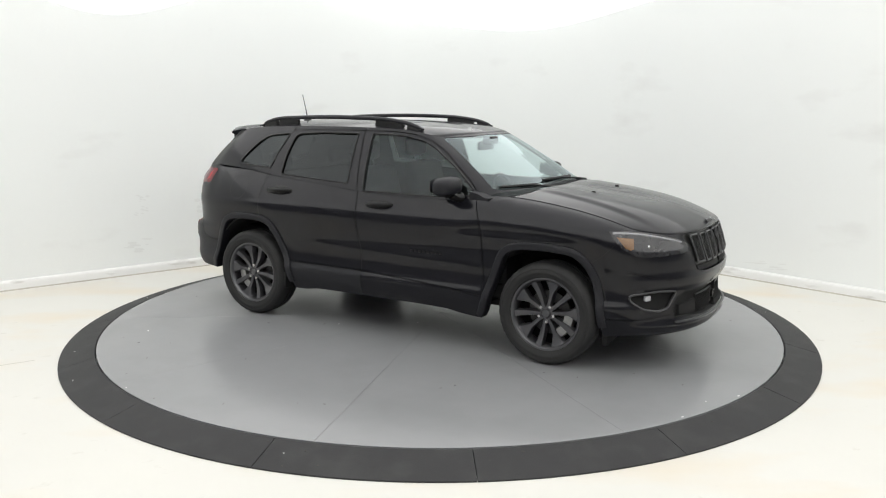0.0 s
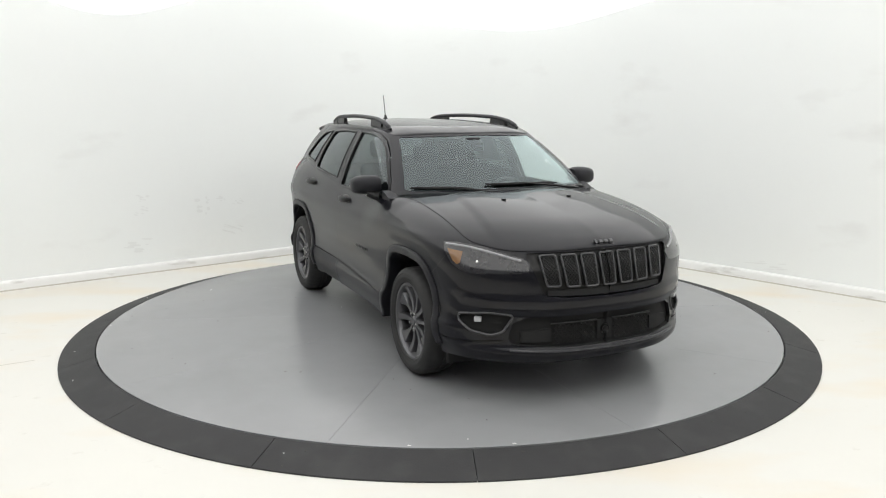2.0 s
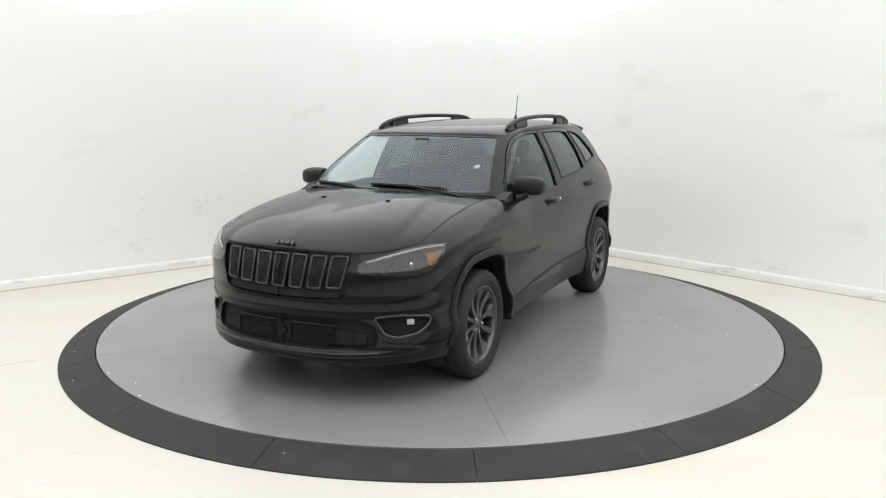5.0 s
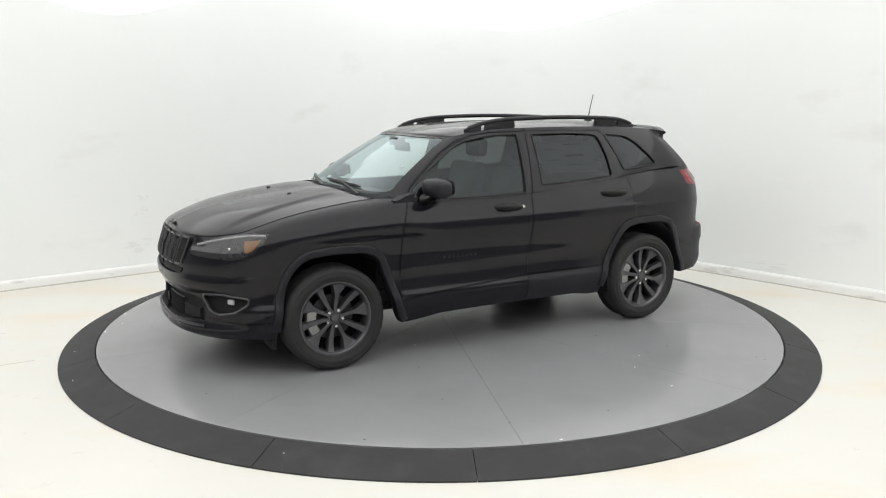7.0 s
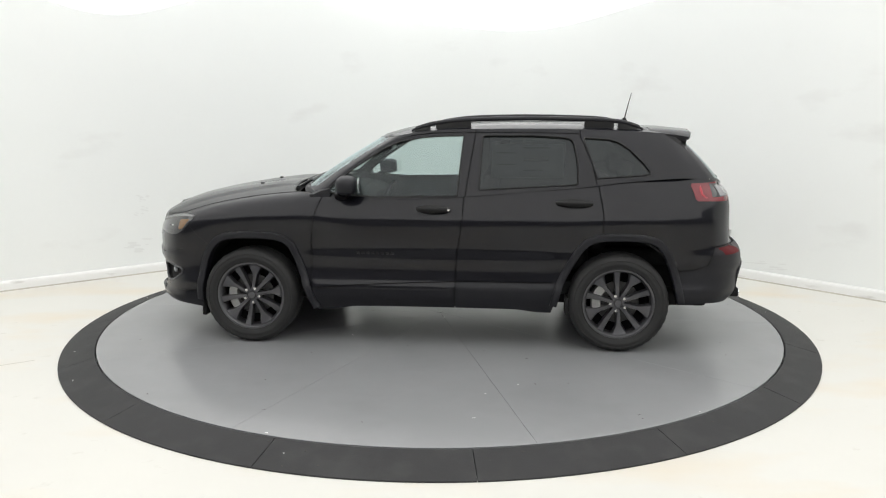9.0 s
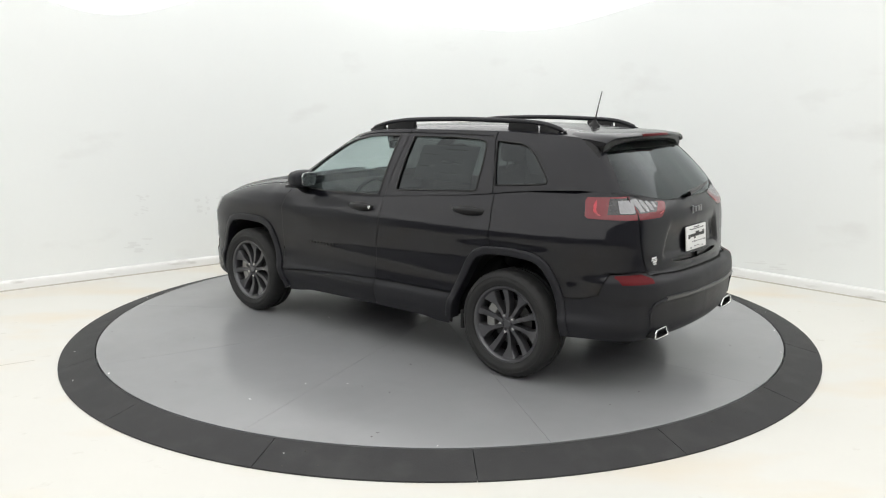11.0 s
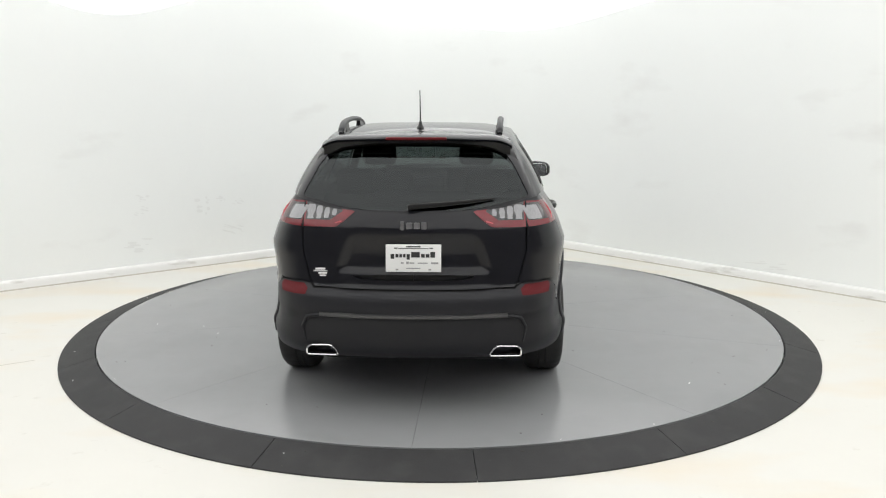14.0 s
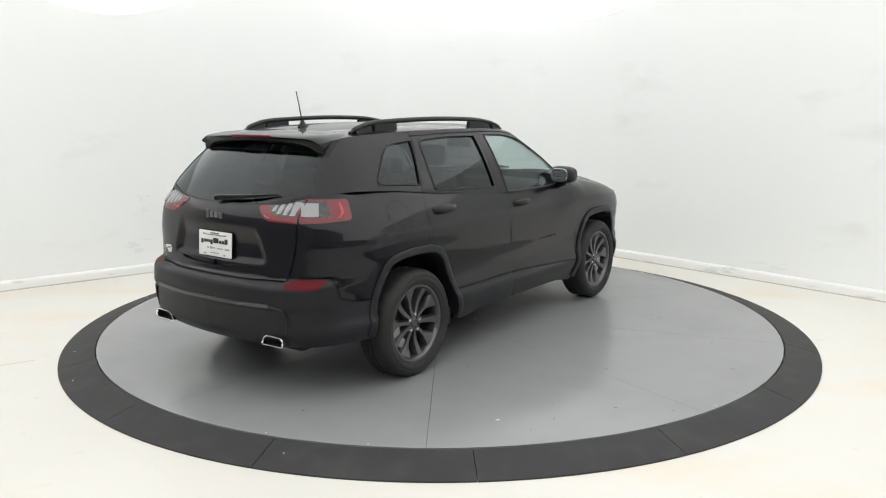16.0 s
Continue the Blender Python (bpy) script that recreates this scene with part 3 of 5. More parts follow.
def coons(front, back, mid, side, na, nb, shape=None):
    """A sheet spanned between four lines: front and back run outwards, mid and side run backwards."""
    def sample(line, n):
        return resample(line, 1e9)[:1] if n == 0 else [resample_at(line, k / n) for k in range(n + 1)]
    f, b, m, s = sample(front, na), sample(back, na), sample(mid, nb), sample(side, nb)
    rows = []
    for j in range(nb + 1):
        v = j / nb
        row = []
        for i in range(na + 1):
            u = i / na
            p = (f[i] * (1 - v) + b[i] * v + m[j] * (1 - u) + s[j] * u
                 - (f[0] * (1 - u) * (1 - v) + f[na] * u * (1 - v) + b[0] * (1 - u) * v + b[na] * u * v))
            if shape:
                p = p + Vector((0, 0, shape(u, v)))
            row.append(p)
        rows.append(row)
    return grid_bm(rows)


def resample_at(line, t):
    d = [0.0]
    for a, b in zip(line, line[1:]):
        d.append(d[-1] + (b - a).length)
    t *= d[-1]
    for j in range(len(line) - 1):
        if d[j + 1] >= t - 1e-9:
            return line[j].lerp(line[j + 1], (t - d[j]) / max(1e-9, d[j + 1] - d[j]))
    return line[-1].copy()


car = tagged(new("car"), "black compact SUV with dark grey alloy wheels and roof rails", "car")

# inner liners close the body behind its joints
pair("inner_panel", lower_body(0.035), MATT_BLACK, car, "", 0)

# -- lower body, cut into its panels
shell = lower_body()
remember(shell)
side = lambda c, n: c.y > 0.5
pieces = {}


def lift(name, poly, axes, keep):
    shell.faces.index_update()
    pieces[name] = take(shell, cut(shell, poly, *axes, keep))


front_face = lambda c, n: c.x > 1.6
rear_face = lambda c, n: c.x < -1.6
W = ((0.8, -0.6, 0), (0, 0, 1))
V = ((0.8, 0.6, 0), (0, 0, 1))
lift("headlight", [(0.905, 0.958), (0.93, 0.905), (0.985, 0.845), (1.06, 0.808), (1.14, 0.796), (1.40, 0.806), (1.450, 0.816), (1.450, 0.862), (1.41, 0.890), (1.28, 0.922), (1.18, 0.942), (1.0, 0.962)], W, front_face)
lift("grille", [(-0.1, 0.9225), (0.485, 0.9225), (0.512, 0.905), (0.487, 0.84), (0.449, 0.705), (0.41, 0.676), (0.3, 0.664), (-0.1, 0.655)], YZ, front_face)
lift("fog", [(0.825, 0.548), (0.70, 0.570), (0.580, 0.560), (0.574, 0.538), (0.626, 0.448), (0.69, 0.426), (0.785, 0.448), (0.825, 0.50)], YZ, front_face)
lift("intake", [(-0.1, 0.548), (0.505, 0.546), (0.575, 0.506), (0.600, 0.42), (0.58, 0.380), (0.3, 0.358), (-0.1, 0.355)], YZ, front_face)
lift("lamp_in", [(0.335, 1.172), (0.375, 1.138), (0.435, 1.094), (0.455, 1.090), (0.632, 1.088), (0.632, 1.232), (0.43, 1.206)], YZ, rear_face)
lift("lamp_out", [(-1.312, 1.088), (-1.312, 1.228), (-1.025, 1.216), (-1.012, 1.200), (-1.002, 1.112), (-1.015, 1.098)], V, lambda c, n: c.x < -1.6 and c.y > 0.5)
lift("reflector", [(0.782, 0.748), (0.770, 0.760), (0.635, 0.762), (0.605, 0.742), (0.615, 0.714), (0.775, 0.710)], YZ, rear_face)
lift("finger_slot", [(-0.1, 0.790), (0.20, 0.794), (0.31, 0.802), (0.35, 0.818), (0.20, 0.828), (-0.1, 0.828)], YZ, rear_face)
GAP = 0.007
slit(shell, [(0.785, 1.14), (0.83, 1.03), (0.857, 0.951), (0.873, 0.787), (0.882, 0.42)], GAP, *XZ, side)
slit(shell, [(-0.24, 1.15), (-0.225, 0.90), (-0.188, 0.687), (-0.179, 0.27)], GAP, *XZ, side)
slit(shell, [(-1.19, 1.23), (-1.226, 1.013), (-1.228, 0.86), (-1.21, 0.80)], GAP, *XZ, side)
slit(shell, [(0.90, 0.434), (0.575, 0.468), (0.124, 0.493), (-0.25, 0.507), (-1.0, 0.510)], GAP, *XZ, side)
slit(shell, [(1.60, 0.70), (1.74, 0.80), (1.80, 0.86), (1.835, 0.90)], 0.0025, *XZ, side)
slit(shell, [(1.70, 0.388), (1.85, 0.380), (1.98, 0.384), (2.12, 0.405)], 0.005, *XZ, lambda c, n: c.y > 0.5 and c.x > 1.5)
slit(shell, [(0.61, 0.640), (0.74, 0.660), (0.83, 0.700)], 0.004, *YZ, front_face)
slit(shell, [(0.635, 1.26), (0.637, 0.95), (0.60, 0.80), (0.575, 0.748)], GAP, *YZ, rear_face)
slit(shell, [(-0.1, 0.744), (0.575, 0.748)], GAP, *YZ, rear_face)
slit(shell, [(0.57, 0.746), (0.60, 0.766), (0.64, 0.775), (0.80, 0.773)], 0.005, *YZ, rear_face)
slit(shell, [(-2.12, 0.774), (-2.03, 0.766), (-1.98, 0.640), (-1.877, 0.607), (-1.72, 0.600)], 0.006, *XZ, lambda c, n: c.y > 0.5 and c.x < -1.5)

# -- greenhouse, with its panes
house = greenhouse()
remember(house)
inner_house = greenhouse(0.034)
flank = lambda c, n: n.y > 0.55


def lift_house(name, poly, axes, keep):
    house.faces.index_update()
    pieces[name] = take(house, cut(house, poly, *axes, keep))
    bmesh.ops.delete(inner_house, geom=cut(inner_house, poly, *axes, keep), context="FACES")


lift_house("front_pane", [(0.775, 1.134), (0.729, 1.19), (0.567, 1.318), (0.364, 1.447), (0.252, 1.497), (0.079, 1.531), (-0.05, 1.541), (-0.225, 1.545), (-0.19, 1.122), (0.43, 1.112)], XZ, flank)
lift_house("rear_pane", [(-0.362, 1.545), (-0.72, 1.546), (-0.96, 1.533), (-1.000, 1.522), (-1.022, 1.49), (-1.045, 1.36), (-1.048, 1.215), (-1.035, 1.207), (-0.344, 1.168)], XZ, flank)
lift_house("quarter_pane", [(-1.090, 1.532), (-1.290, 1.516), (-1.35, 1.495), (-1.415, 1.453), (-1.516, 1.351), (-1.562, 1.295), (-1.555, 1.282), (-1.522, 1.274), (-1.187, 1.250)], XZ, lambda c, n: c.y > 0.4)
lift_house("windscreen", [(-0.1, 1.172), (0.70, 1.166), (0.735, 1.180), (0.578, 1.505), (0.555, 1.522), (-0.1, 1.534)], YZ, lambda c, n: c.x > 0.2 and n.x > 0.3)
lift_house("rear_window", [(-0.1, 1.178), (0.34, 1.184), (0.645, 1.250), (0.652, 1.265), (0.575, 1.42), (0.505, 1.515), (0.43, 1.540), (-0.1, 1.552)], YZ, lambda c, n: c.x < -1.55 and n.x < -0.35)
slit(house, [(-0.310, 1.62), (-0.309, 1.557), (-0.243, 1.10)], GAP, *XZ, flank)
slit(house, [(-1.062, 1.62), (-1.069, 1.537), (-1.147, 1.358), (-1.192, 1.16)], GAP, *XZ, flank)
slit(house, [(0.80, 1.08), (0.80, 1.135), (0.70, 1.235), (0.45, 1.420), (0.30, 1.502), (0.15, 1.545), (0.0, 1.562), (-0.31, 1.568), (-0.75, 1.568), (-1.066, 1.558)], 0.006, *XZ, flank)


def shares(bm, names):
    """Sorts a sheet's islands under names by the rule given."""
    got = {}
    for isl in islands(bm):
        area = sum(f.calc_area() for f in isl)
        c = sum((f.calc_center_median() * f.calc_area() for f in isl), Vector()) / max(area, 1e-9)
        got.setdefault(names(c, area), []).extend(isl)
    bm.faces.index_update()
    out = {}
    groups = {k: set(v) for k, v in got.items()}
    for k, fs in groups.items():
        one = bmesh.new()
        made = {}
        for f in sorted(fs, key=lambda f: f.index):
            vs = []
            for x in f.verts:
                if x not in made:
                    made[x] = one.verts.new(x.co)
                vs.append(made[x])
            one.faces.new(vs)
        out[k] = one
    return out


def lower_name(c, area):
    if area < 0.004:
        return "bits"
    if c.z < 0.50 and -1.0 < c.x < 0.9:
        return "rear_sill" if c.x < -0.2 else "front_sill"
    if c.x > 1.5 and c.z < 0.45:
        return "front_skirt"
    if c.x > 1.7 or (c.x > 1.55 and c.z < 0.8):
        return "front_bumper"
    if c.x > 0.8:
        return "fender"
    if c.x > -0.2:
        return "front_door"
    if c.x > -1.15:
        return "rear_door"
    if c.z < 0.66 or (c.x < -2.15 and c.z < 0.74):
        return "rear_bumper"
    if c.x < -2.1 and c.y < 0.62:
        return "tailgate"
    return "quarter_panel"


low = shares(shell, lower_name)
shell.free()
up = shares(house, lambda c, a: "bits" if a < 0.002 else "front_frame" if -0.31 < c.x < 0.75 and 1.15 < c.z < 1.5 and c.y > 0.66 and a < 0.3
            else "rear_frame" if -1.14 < c.x <= -0.31 and c.y > 0.66 and a < 0.3 else "pillars")
house.free()

doors = {}
for key, nm in (("front_door", "front_door"), ("rear_door", "rear_door")):
    doors[key] = pair(nm, low.pop(key), PAINT, car)
for key in list(low):
    bmx = low[key]
    if key == "bits":
        bmx.free()
        continue
    if key in ("tailgate", "front_bumper", "rear_bumper", "front_skirt"):
        bmx = joined(bmx)
        ob = skin(key, bmx, CLADDING if key in ("rear_bumper", "front_skirt") else PAINT, car)
        if key == "tailgate":
            tailgate = ob
        if key == "front_bumper":
            bumper = ob
        if key == "rear_bumper":
            rear_bumper = ob
    elif key == "quarter_panel":
        right = mirrored(bmx)
        skin(key, bmx, PAINT, car)
        right.faces.index_update()
        disc_poly = [(-1.487 + 0.098 * math.cos(a * math.pi / 12), 1.085 + 0.098 * math.sin(a * math.pi / 12)) for a in range(24)]
        lid = take(right, cut(right, disc_poly, *XZ, lambda c, n: c.y < -0.5 and n.y < -0.3))
        skin(key, right, PAINT, car)
        for x in lid.verts:
            x.co.x = -1.487 + (x.co.x + 1.487) * 0.965
            x.co.z = 1.085 + (x.co.z - 1.085) * 0.965
        skin("fuel_door", lid, PAINT, car, "round flush fuel door")
    else:
        pair({"front_sill": "sill", "rear_sill": "sill", "bits": "filler"}.get(key, key), bmx,
             CLADDING if "sill" in key else PAINT, car)
pillars = None
skin("pillar_trim", joined(inner_house), MATT_BLACK, car, "", 0, False)
for key, bmx in up.items():
    if key == "pillars":
        pillars = skin("pillar_frame", joined(bmx), PAINT, car)
    elif key == "bits":
        pair("pillar_filler", bmx, PAINT, car)
    else:
        pair("window_frame", bmx, PAINT, doors[key.replace("frame", "door")])


def rim_line(bm):
    """The outer edge of a sheet as one closed line."""
    after = {}
    for e in bm.edges:
        if len(e.link_faces) == 1:
            a, b = e.verts[0], e.verts[1]
            after.setdefault(a, []).append(b)
            after.setdefault(b, []).append(a)
    at = next(iter(after))
    out, seen = [at.co.copy()], {at}
    while True:
        step = [v for v in after[at] if v not in seen]
        if not step:
            return out
        at = step[0]
        seen.add(at)
        out.append(at.co.copy())


def seal(bm, owners):
    """A slim gloss black seal round a pane."""
    line = resample(rim_line(bm), 0.025)
    t = bmesh.new()
    tube(t, line[:-1] if (line[0] - line[-1]).length < 0.004 else line, 0.0065, True, 6)
    solid_pair("window_seal", t, TRIM_BLACK, owners, "slim black window seal")


for key, door in (("front_pane", "front_door"), ("rear_pane", "rear_door")):
    b = pieces[key]
    seal(b, doors[door])
    for x in b.verts:
        x.co.y -= 0.010
    pair("pane", b, CLEAR_GLASS if key == "front_pane" else PRIVACY_GLASS, doors[door], "pale green glass pane" if key == "front_pane" else "dark tinted privacy glass", 0, False)
b = pieces["quarter_pane"]
seal(b, car)
for x in b.verts:
    x.co.y -= 0.008
pair("quarter_window", b, PRIVACY_GLASS, car, "dark tinted fixed side pane", 0, False)
b = pieces["windscreen"]
for x in b.verts:
    x.co.x -= 0.006
windscreen = skin("windscreen", joined(b), SCREEN_GLASS, car, "clear raked windscreen", 0, False)
b = pieces["rear_window"]
for x in b.verts:
    x.co.x += 0.006
rear_window = skin("rear_window", joined(b), PRIVACY_GLASS, tailgate, "dark tinted rear window", 0, False)

# -- the shoulder strip between lower body and greenhouse
k0 = min(range(14 * 3, 14 * 6), key=lambda i: abs(WAIST[i].x - 0.84))
for a0, a1, tail in ((k0, 14 * 11, False), (14 * 11, len(WAIST) - 1, True)):
    upper = [p.copy() for p in WAIST[a0:a1 + 1]]
    under = top_line(WAIST[a0].x if not tail else -1.995, -1.995 if not tail else -2.25)
    n = 60
    rows = []
    for v in (0.0, 0.33, 0.66, 1.0):
        rows.append([resample_at(under, i / n).lerp(resample_at(upper, i / n), v) - Vector((0, 0.0015, 0.0015)) for i in range(n + 1)])
    for r in rows:
        for q in r:
            q.y = max(q.y, 0.0)
    strip = face_out(grid_bm(rows), (-0.5, 0, 0.9))
    if tail:
        skin("shoulder_strip", joined(strip), PAINT, tailgate)
    else:
        pair("shoulder_strip", strip, PAINT, car)

# -- hood, cowl and roof
HOOD_SIDE = top_line(1.97, 1.02)
HOOD_FRONT = top_line(2.265, 1.97)
for p in HOOD_SIDE + HOOD_FRONT:
    p.z += 0.003
HOOD_MID = catmull([HOOD_FRONT[0], (2.205, 0, 0.954), (2.12, 0, 0.997), (1.95, 0, 1.045), (1.62, 0, 1.100), (1.337, 0, 1.136), (1.11, 0, 1.166)], 10)
HOOD_BACK = catmull([HOOD_MID[-1], (1.10, 0.3, 1.168), (1.07, 0.58, 1.150), HOOD_SIDE[-1]], 10)


def hood_dome(u, v):
    ridge = 0.80 - 0.16 * v
    return 0.013 * step01((ridge - u) / 0.07) * step01(v / 0.35) * step01((1.04 - v) / 0.2) + 0.010 * math.sin(math.pi * u) * math.sin(math.pi * v)


hood_bm = coons(HOOD_FRONT, HOOD_BACK, HOOD_MID, HOOD_SIDE, 44, 56, hood_dome)
hood = skin("hood", joined(face_out(hood_bm, (1.6, 0, 0.6))), PAINT, car, "", 0.012)
bm = coons([p.copy() for p in HOOD_FRONT], [p.copy() for p in HOOD_BACK], HOOD_MID, HOOD_SIDE, 12, 16)
for x in bm.verts:
    x.co.z -= 0.05
    x.co.x -= 0.02
    x.co.y *= 0.98
skin("engine_cover", joined(face_out(bm, (1.6, 0, 0.6))), MATT_BLACK, car, "", 0, False)
# cowl between hood and windscreen
bm = bmesh.new()
cowl = []
for a in range(13):
    y = 0.86 * a / 12
    xb = 1.09 - 0.20 * (y / 0.86) ** 2
    cowl.append([(xb, y, 1.140 - 0.02 * y), (xb - 0.03, y, 1.125), (xb - 0.085, y, 1.150), (xb - 0.15, y, 1.165), (xb - 0.15, y, 1.05), (xb, y, 1.05)])
ring_loft(bm, [[Vector((p[0], s * p[1], p[2])) for p in r] for s, r in [(-1, r) for r in cowl[::-1]] + [(1, r) for r in cowl[1:]]])
part("cowl", bm, CLADDING, car, "black plastic cowl below the windscreen")

cA, cD = 14 * 3 + 7, 14 * 11
ROOF_MID = catmull([EAVES[0], (0.25, 0, 1.590), (0.0, 0, 1.616), (-0.4, 0, 1.636), (-0.8, 0, 1.642), (-1.2, 0, 1.638), (-1.5, 0, 1.618), EAVES[-1]], 10)
bm = coons(EAVES[:cA + 1], EAVES[cD:][::-1], ROOF_MID, EAVES[cA:cD + 1], 30, 50, lambda u, v: 0.15 * u * u * (1 - u) * math.sin(math.pi * v) ** 0.4 if 0 < v < 1 else 0.0)
roof = skin("roof", joined(face_out(bm, (-0.6, 0, 1.2))), PAINT, car, "", 0.02)

# -- spoiler over the rear window: painted blade and a black underside that runs into the side fins
rings, under = [], []
for k in range(37):
    y = -0.565 + 1.13 * k / 36
    e = abs(y) / 0.565
    tip = -1.912 + 0.055 * e ** 3
    top = 1.586 - 0.014 * e * e - 0.030 * max(0.0, (e - 0.80) / 0.20) ** 2
    drop = 0.055 * e ** 5
    rings.append([Vector(p) for p in ((-1.58, y * 0.97, top + 0.020), (-1.74, y, top + 0.012), (tip + 0.012, y, top - 0.004), (tip, y, top - 0.013),
                                      (tip + 0.012, y, top - 0.026), (-1.80, y, top - 0.034), (-1.70, y * 0.98, top - 0.034), (-1.58, y * 0.96, top - 0.02))])
    under.append([Vector(p) for p in ((tip + 0.020, y * 0.985, top - 0.024), (tip + 0.030, y * 0.985, top - 0.040 - drop), (-1.80 - 0.02 * e ** 4, y * 0.985, top - 0.066 - drop), (-1.74, y * 0.97, top - 0.056 - drop), (-1.74, y * 0.97, top - 0.026))])
bm = bmesh.new()
ring_loft(bm, rings)
spoiler = part("spoiler", bm, PAINT, tailgate)
bm = bmesh.new()
ring_loft(bm, under)
part("spoiler_underside", bm, TRIM_BLACK, spoiler, "black underside of the spoiler")
bm = bmesh.new()
box(bm, -1.915, -1.86, -0.18, 0.18, 1.564, 1.581, 0.005)
part("brake_lamp", bm, DARK_RED, spoiler, "narrow dark red brake lamp")
# fins down the rear pillars
bm = bmesh.new()
fin = [(-1.715, 0.553, 1.548), (-1.765, 0.575, 1.50), (-1.825, 0.600, 1.44), (-1.875, 0.622, 1.385)]
rings = []
for i, p in enumerate(fin):
    w = (0.070, 0.050, 0.028, 0.005)[i]
    rings.append([Vector((p[0] - w, p[1] - 0.035, p[2])), Vector((p[0] - w * 0.4, p[1] + 0.004, p[2])), Vector((p[0] + 0.03, p[1] + 0.008, p[2])), Vector((p[0] + 0.02, p[1] - 0.045, p[2]))])
ring_loft(bm, rings)
solid_pair("spoiler_fin", bm, TRIM_BLACK, tailgate)


# ---- lamps, grille and other pieces set into the body ----
form = lower_body()
FORM = BVHTree.FromBMesh(form)
form.free()


def x_front(y, z):
    h = FORM.ray_cast(Vector((5, abs(y), z)), Vector((-1, 0, 0)))
    return h[0].x if h[0] else 2.1


def x_rear(y, z):
    h = FORM.ray_cast(Vector((-5, abs(y), z)), Vector((1, 0, 0)))
    return h[0].x if h[0] else -2.1


def y_side(x, z):
    return body_point(COLS[col_at(x)], z).y


def proud(bm, d):
    """Lifts a sheet along its normals."""
    bm.normal_update()
    at = [(x, x.normal.copy()) for x in bm.verts]
    for x, n in at:
        x.co += n * d
    return bm


def moved(bm, d):
    for x in bm.verts:
        x.co += Vector(d)
    return bm


def deepen(bm, d):
    """Sinks a sheet by d and gives it a rim up to its old edge."""
    edges = [e for e in bm.edges if len(e.link_faces) == 1]
    r = bmesh.ops.extrude_edge_only(bm, edges=edges)
    rim = {x for x in r["geom"] if isinstance(x, bmesh.types.BMVert)}
    for x in bm.verts:
        if x not in rim:
            x.co += Vector(d)
    return bm


def on_front(poly, lift=0.0, step=0.02):
    pts = []
    for a, b in zip(poly, poly[1:] + poly[:1]):
        n = max(1, round(math.dist(a, b) / step))
        for k in range(n):
            y, z = a[0] + (b[0] - a[0]) * k / n, a[1] + (b[1] - a[1]) * k / n
            pts.append(Vector((x_front(y, z) + lift, y, z)))
    return pts


def rounded(poly, r=0.25):
    """Rounds the corners of an outline."""
    out = []
    n = len(poly)
    for i in range(n):
        a, b, c = Vector(poly[i - 1]), Vector(poly[i]), Vector(poly[(i + 1) % n])
        ra, rc = min(r, (b - a).length * 0.45), min(r, (c - b).length * 0.45)
        p, q = b + (a - b).normalized() * ra, b + (c - b).normalized() * rc
        for k in range(5):
            s = k / 4
            out.append(tuple(p * (1 - s) ** 2 + b * 2 * s * (1 - s) + q * s * s))
    return out


# headlights: smoked lens, amber corner, bright strip, two projectors
lens = pieces["headlight"]
lens.faces.index_update()
amber = take(lens, cut(lens, [(0.945, 0.925), (0.995, 0.860), (1.03, 0.842), (1.05, 0.850), (1.055, 0.915)], *W, lambda c, n: True))
lamps = pair("headlight", proud(lens, 0.002), SMOKE_LENS, car, "smoked slim headlight lens with amber corner")
pair("turn_reflector", proud(amber, 0.002), AMBER, lamps, "amber corner reflector", 0)
top = [(0.925, 0.950), (1.0, 0.950), (1.1, 0.941), (1.2, 0.925), (1.3, 0.905), (1.40, 0.880)]


def on_w(u, z, lift=0.0):
    """The body's place seen at the headlight's slant."""
    o = Vector((0.8, -0.6, 0)) * u + Vector((0, 0, z)) + Vector((0.6, 0.8, 0)) * 5
    h = FORM.ray_cast(o, Vector((-0.6, -0.8, 0)))
    return h[0] + h[1] * lift * (1 if h[1].x > 0 else -1) if h[0] else o - Vector((0.6, 0.8, 0)) * 3.3


bm = bmesh.new()
tube(bm, [on_w(u, z - 0.003, 0.001) for u, z in top], 0.008, flat=1.0)
solid_pair("light_strip", bm, CLEAR_LENS, lamps, "pale daytime running light strip")
for u, z in ((1.155, 0.865), (1.205, 0.858)):
    bm = bmesh.new()
    bmesh.ops.create_uvsphere(bm, u_segments=20, v_segments=12, radius=0.013, matrix=Matrix.Translation(on_w(u, z, -0.008)))
    solid_pair("projector", bm, STEEL if u < 1.2 else DARK_CHROME, lamps, "small glass projector lens")

# grille: seven upright slots with frames and mesh
grille_panel = skin("grille", joined(deepen(pieces["grille"], (-0.022, 0, 0))), TRIM_BLACK, car, "black grille with seven framed mesh slots", 0, False)


def lattice(bm, inside, y0, y1, z0, z1, pitch, r, lift):
    """Crossed slanting bars that fill an outline."""
    for sgn in (1, -1):
        c = -(z1 - z0) - (y1 - y0)
        while c < (y1 - y0) + (z1 - z0):
            run = []
            n = 40
            for k in range(n + 1):
                z = z0 + (z1 - z0) * k / n
                y = y0 + c + (z - z0) * sgn * 0.9 + (z1 - z0 if sgn < 0 else 0)
                if inside(y, z):
                    run.append((y, z))
            if len(run) > 1:
                a, b = run[0], run[-1]
                pts = [Vector((x_front(y, z) + lift, y, z)) for y, z in (a, ((a[0] + b[0]) / 2, (a[1] + b[1]) / 2), b)]
                tube(bm, pts, r, seg=4)
            c += pitch


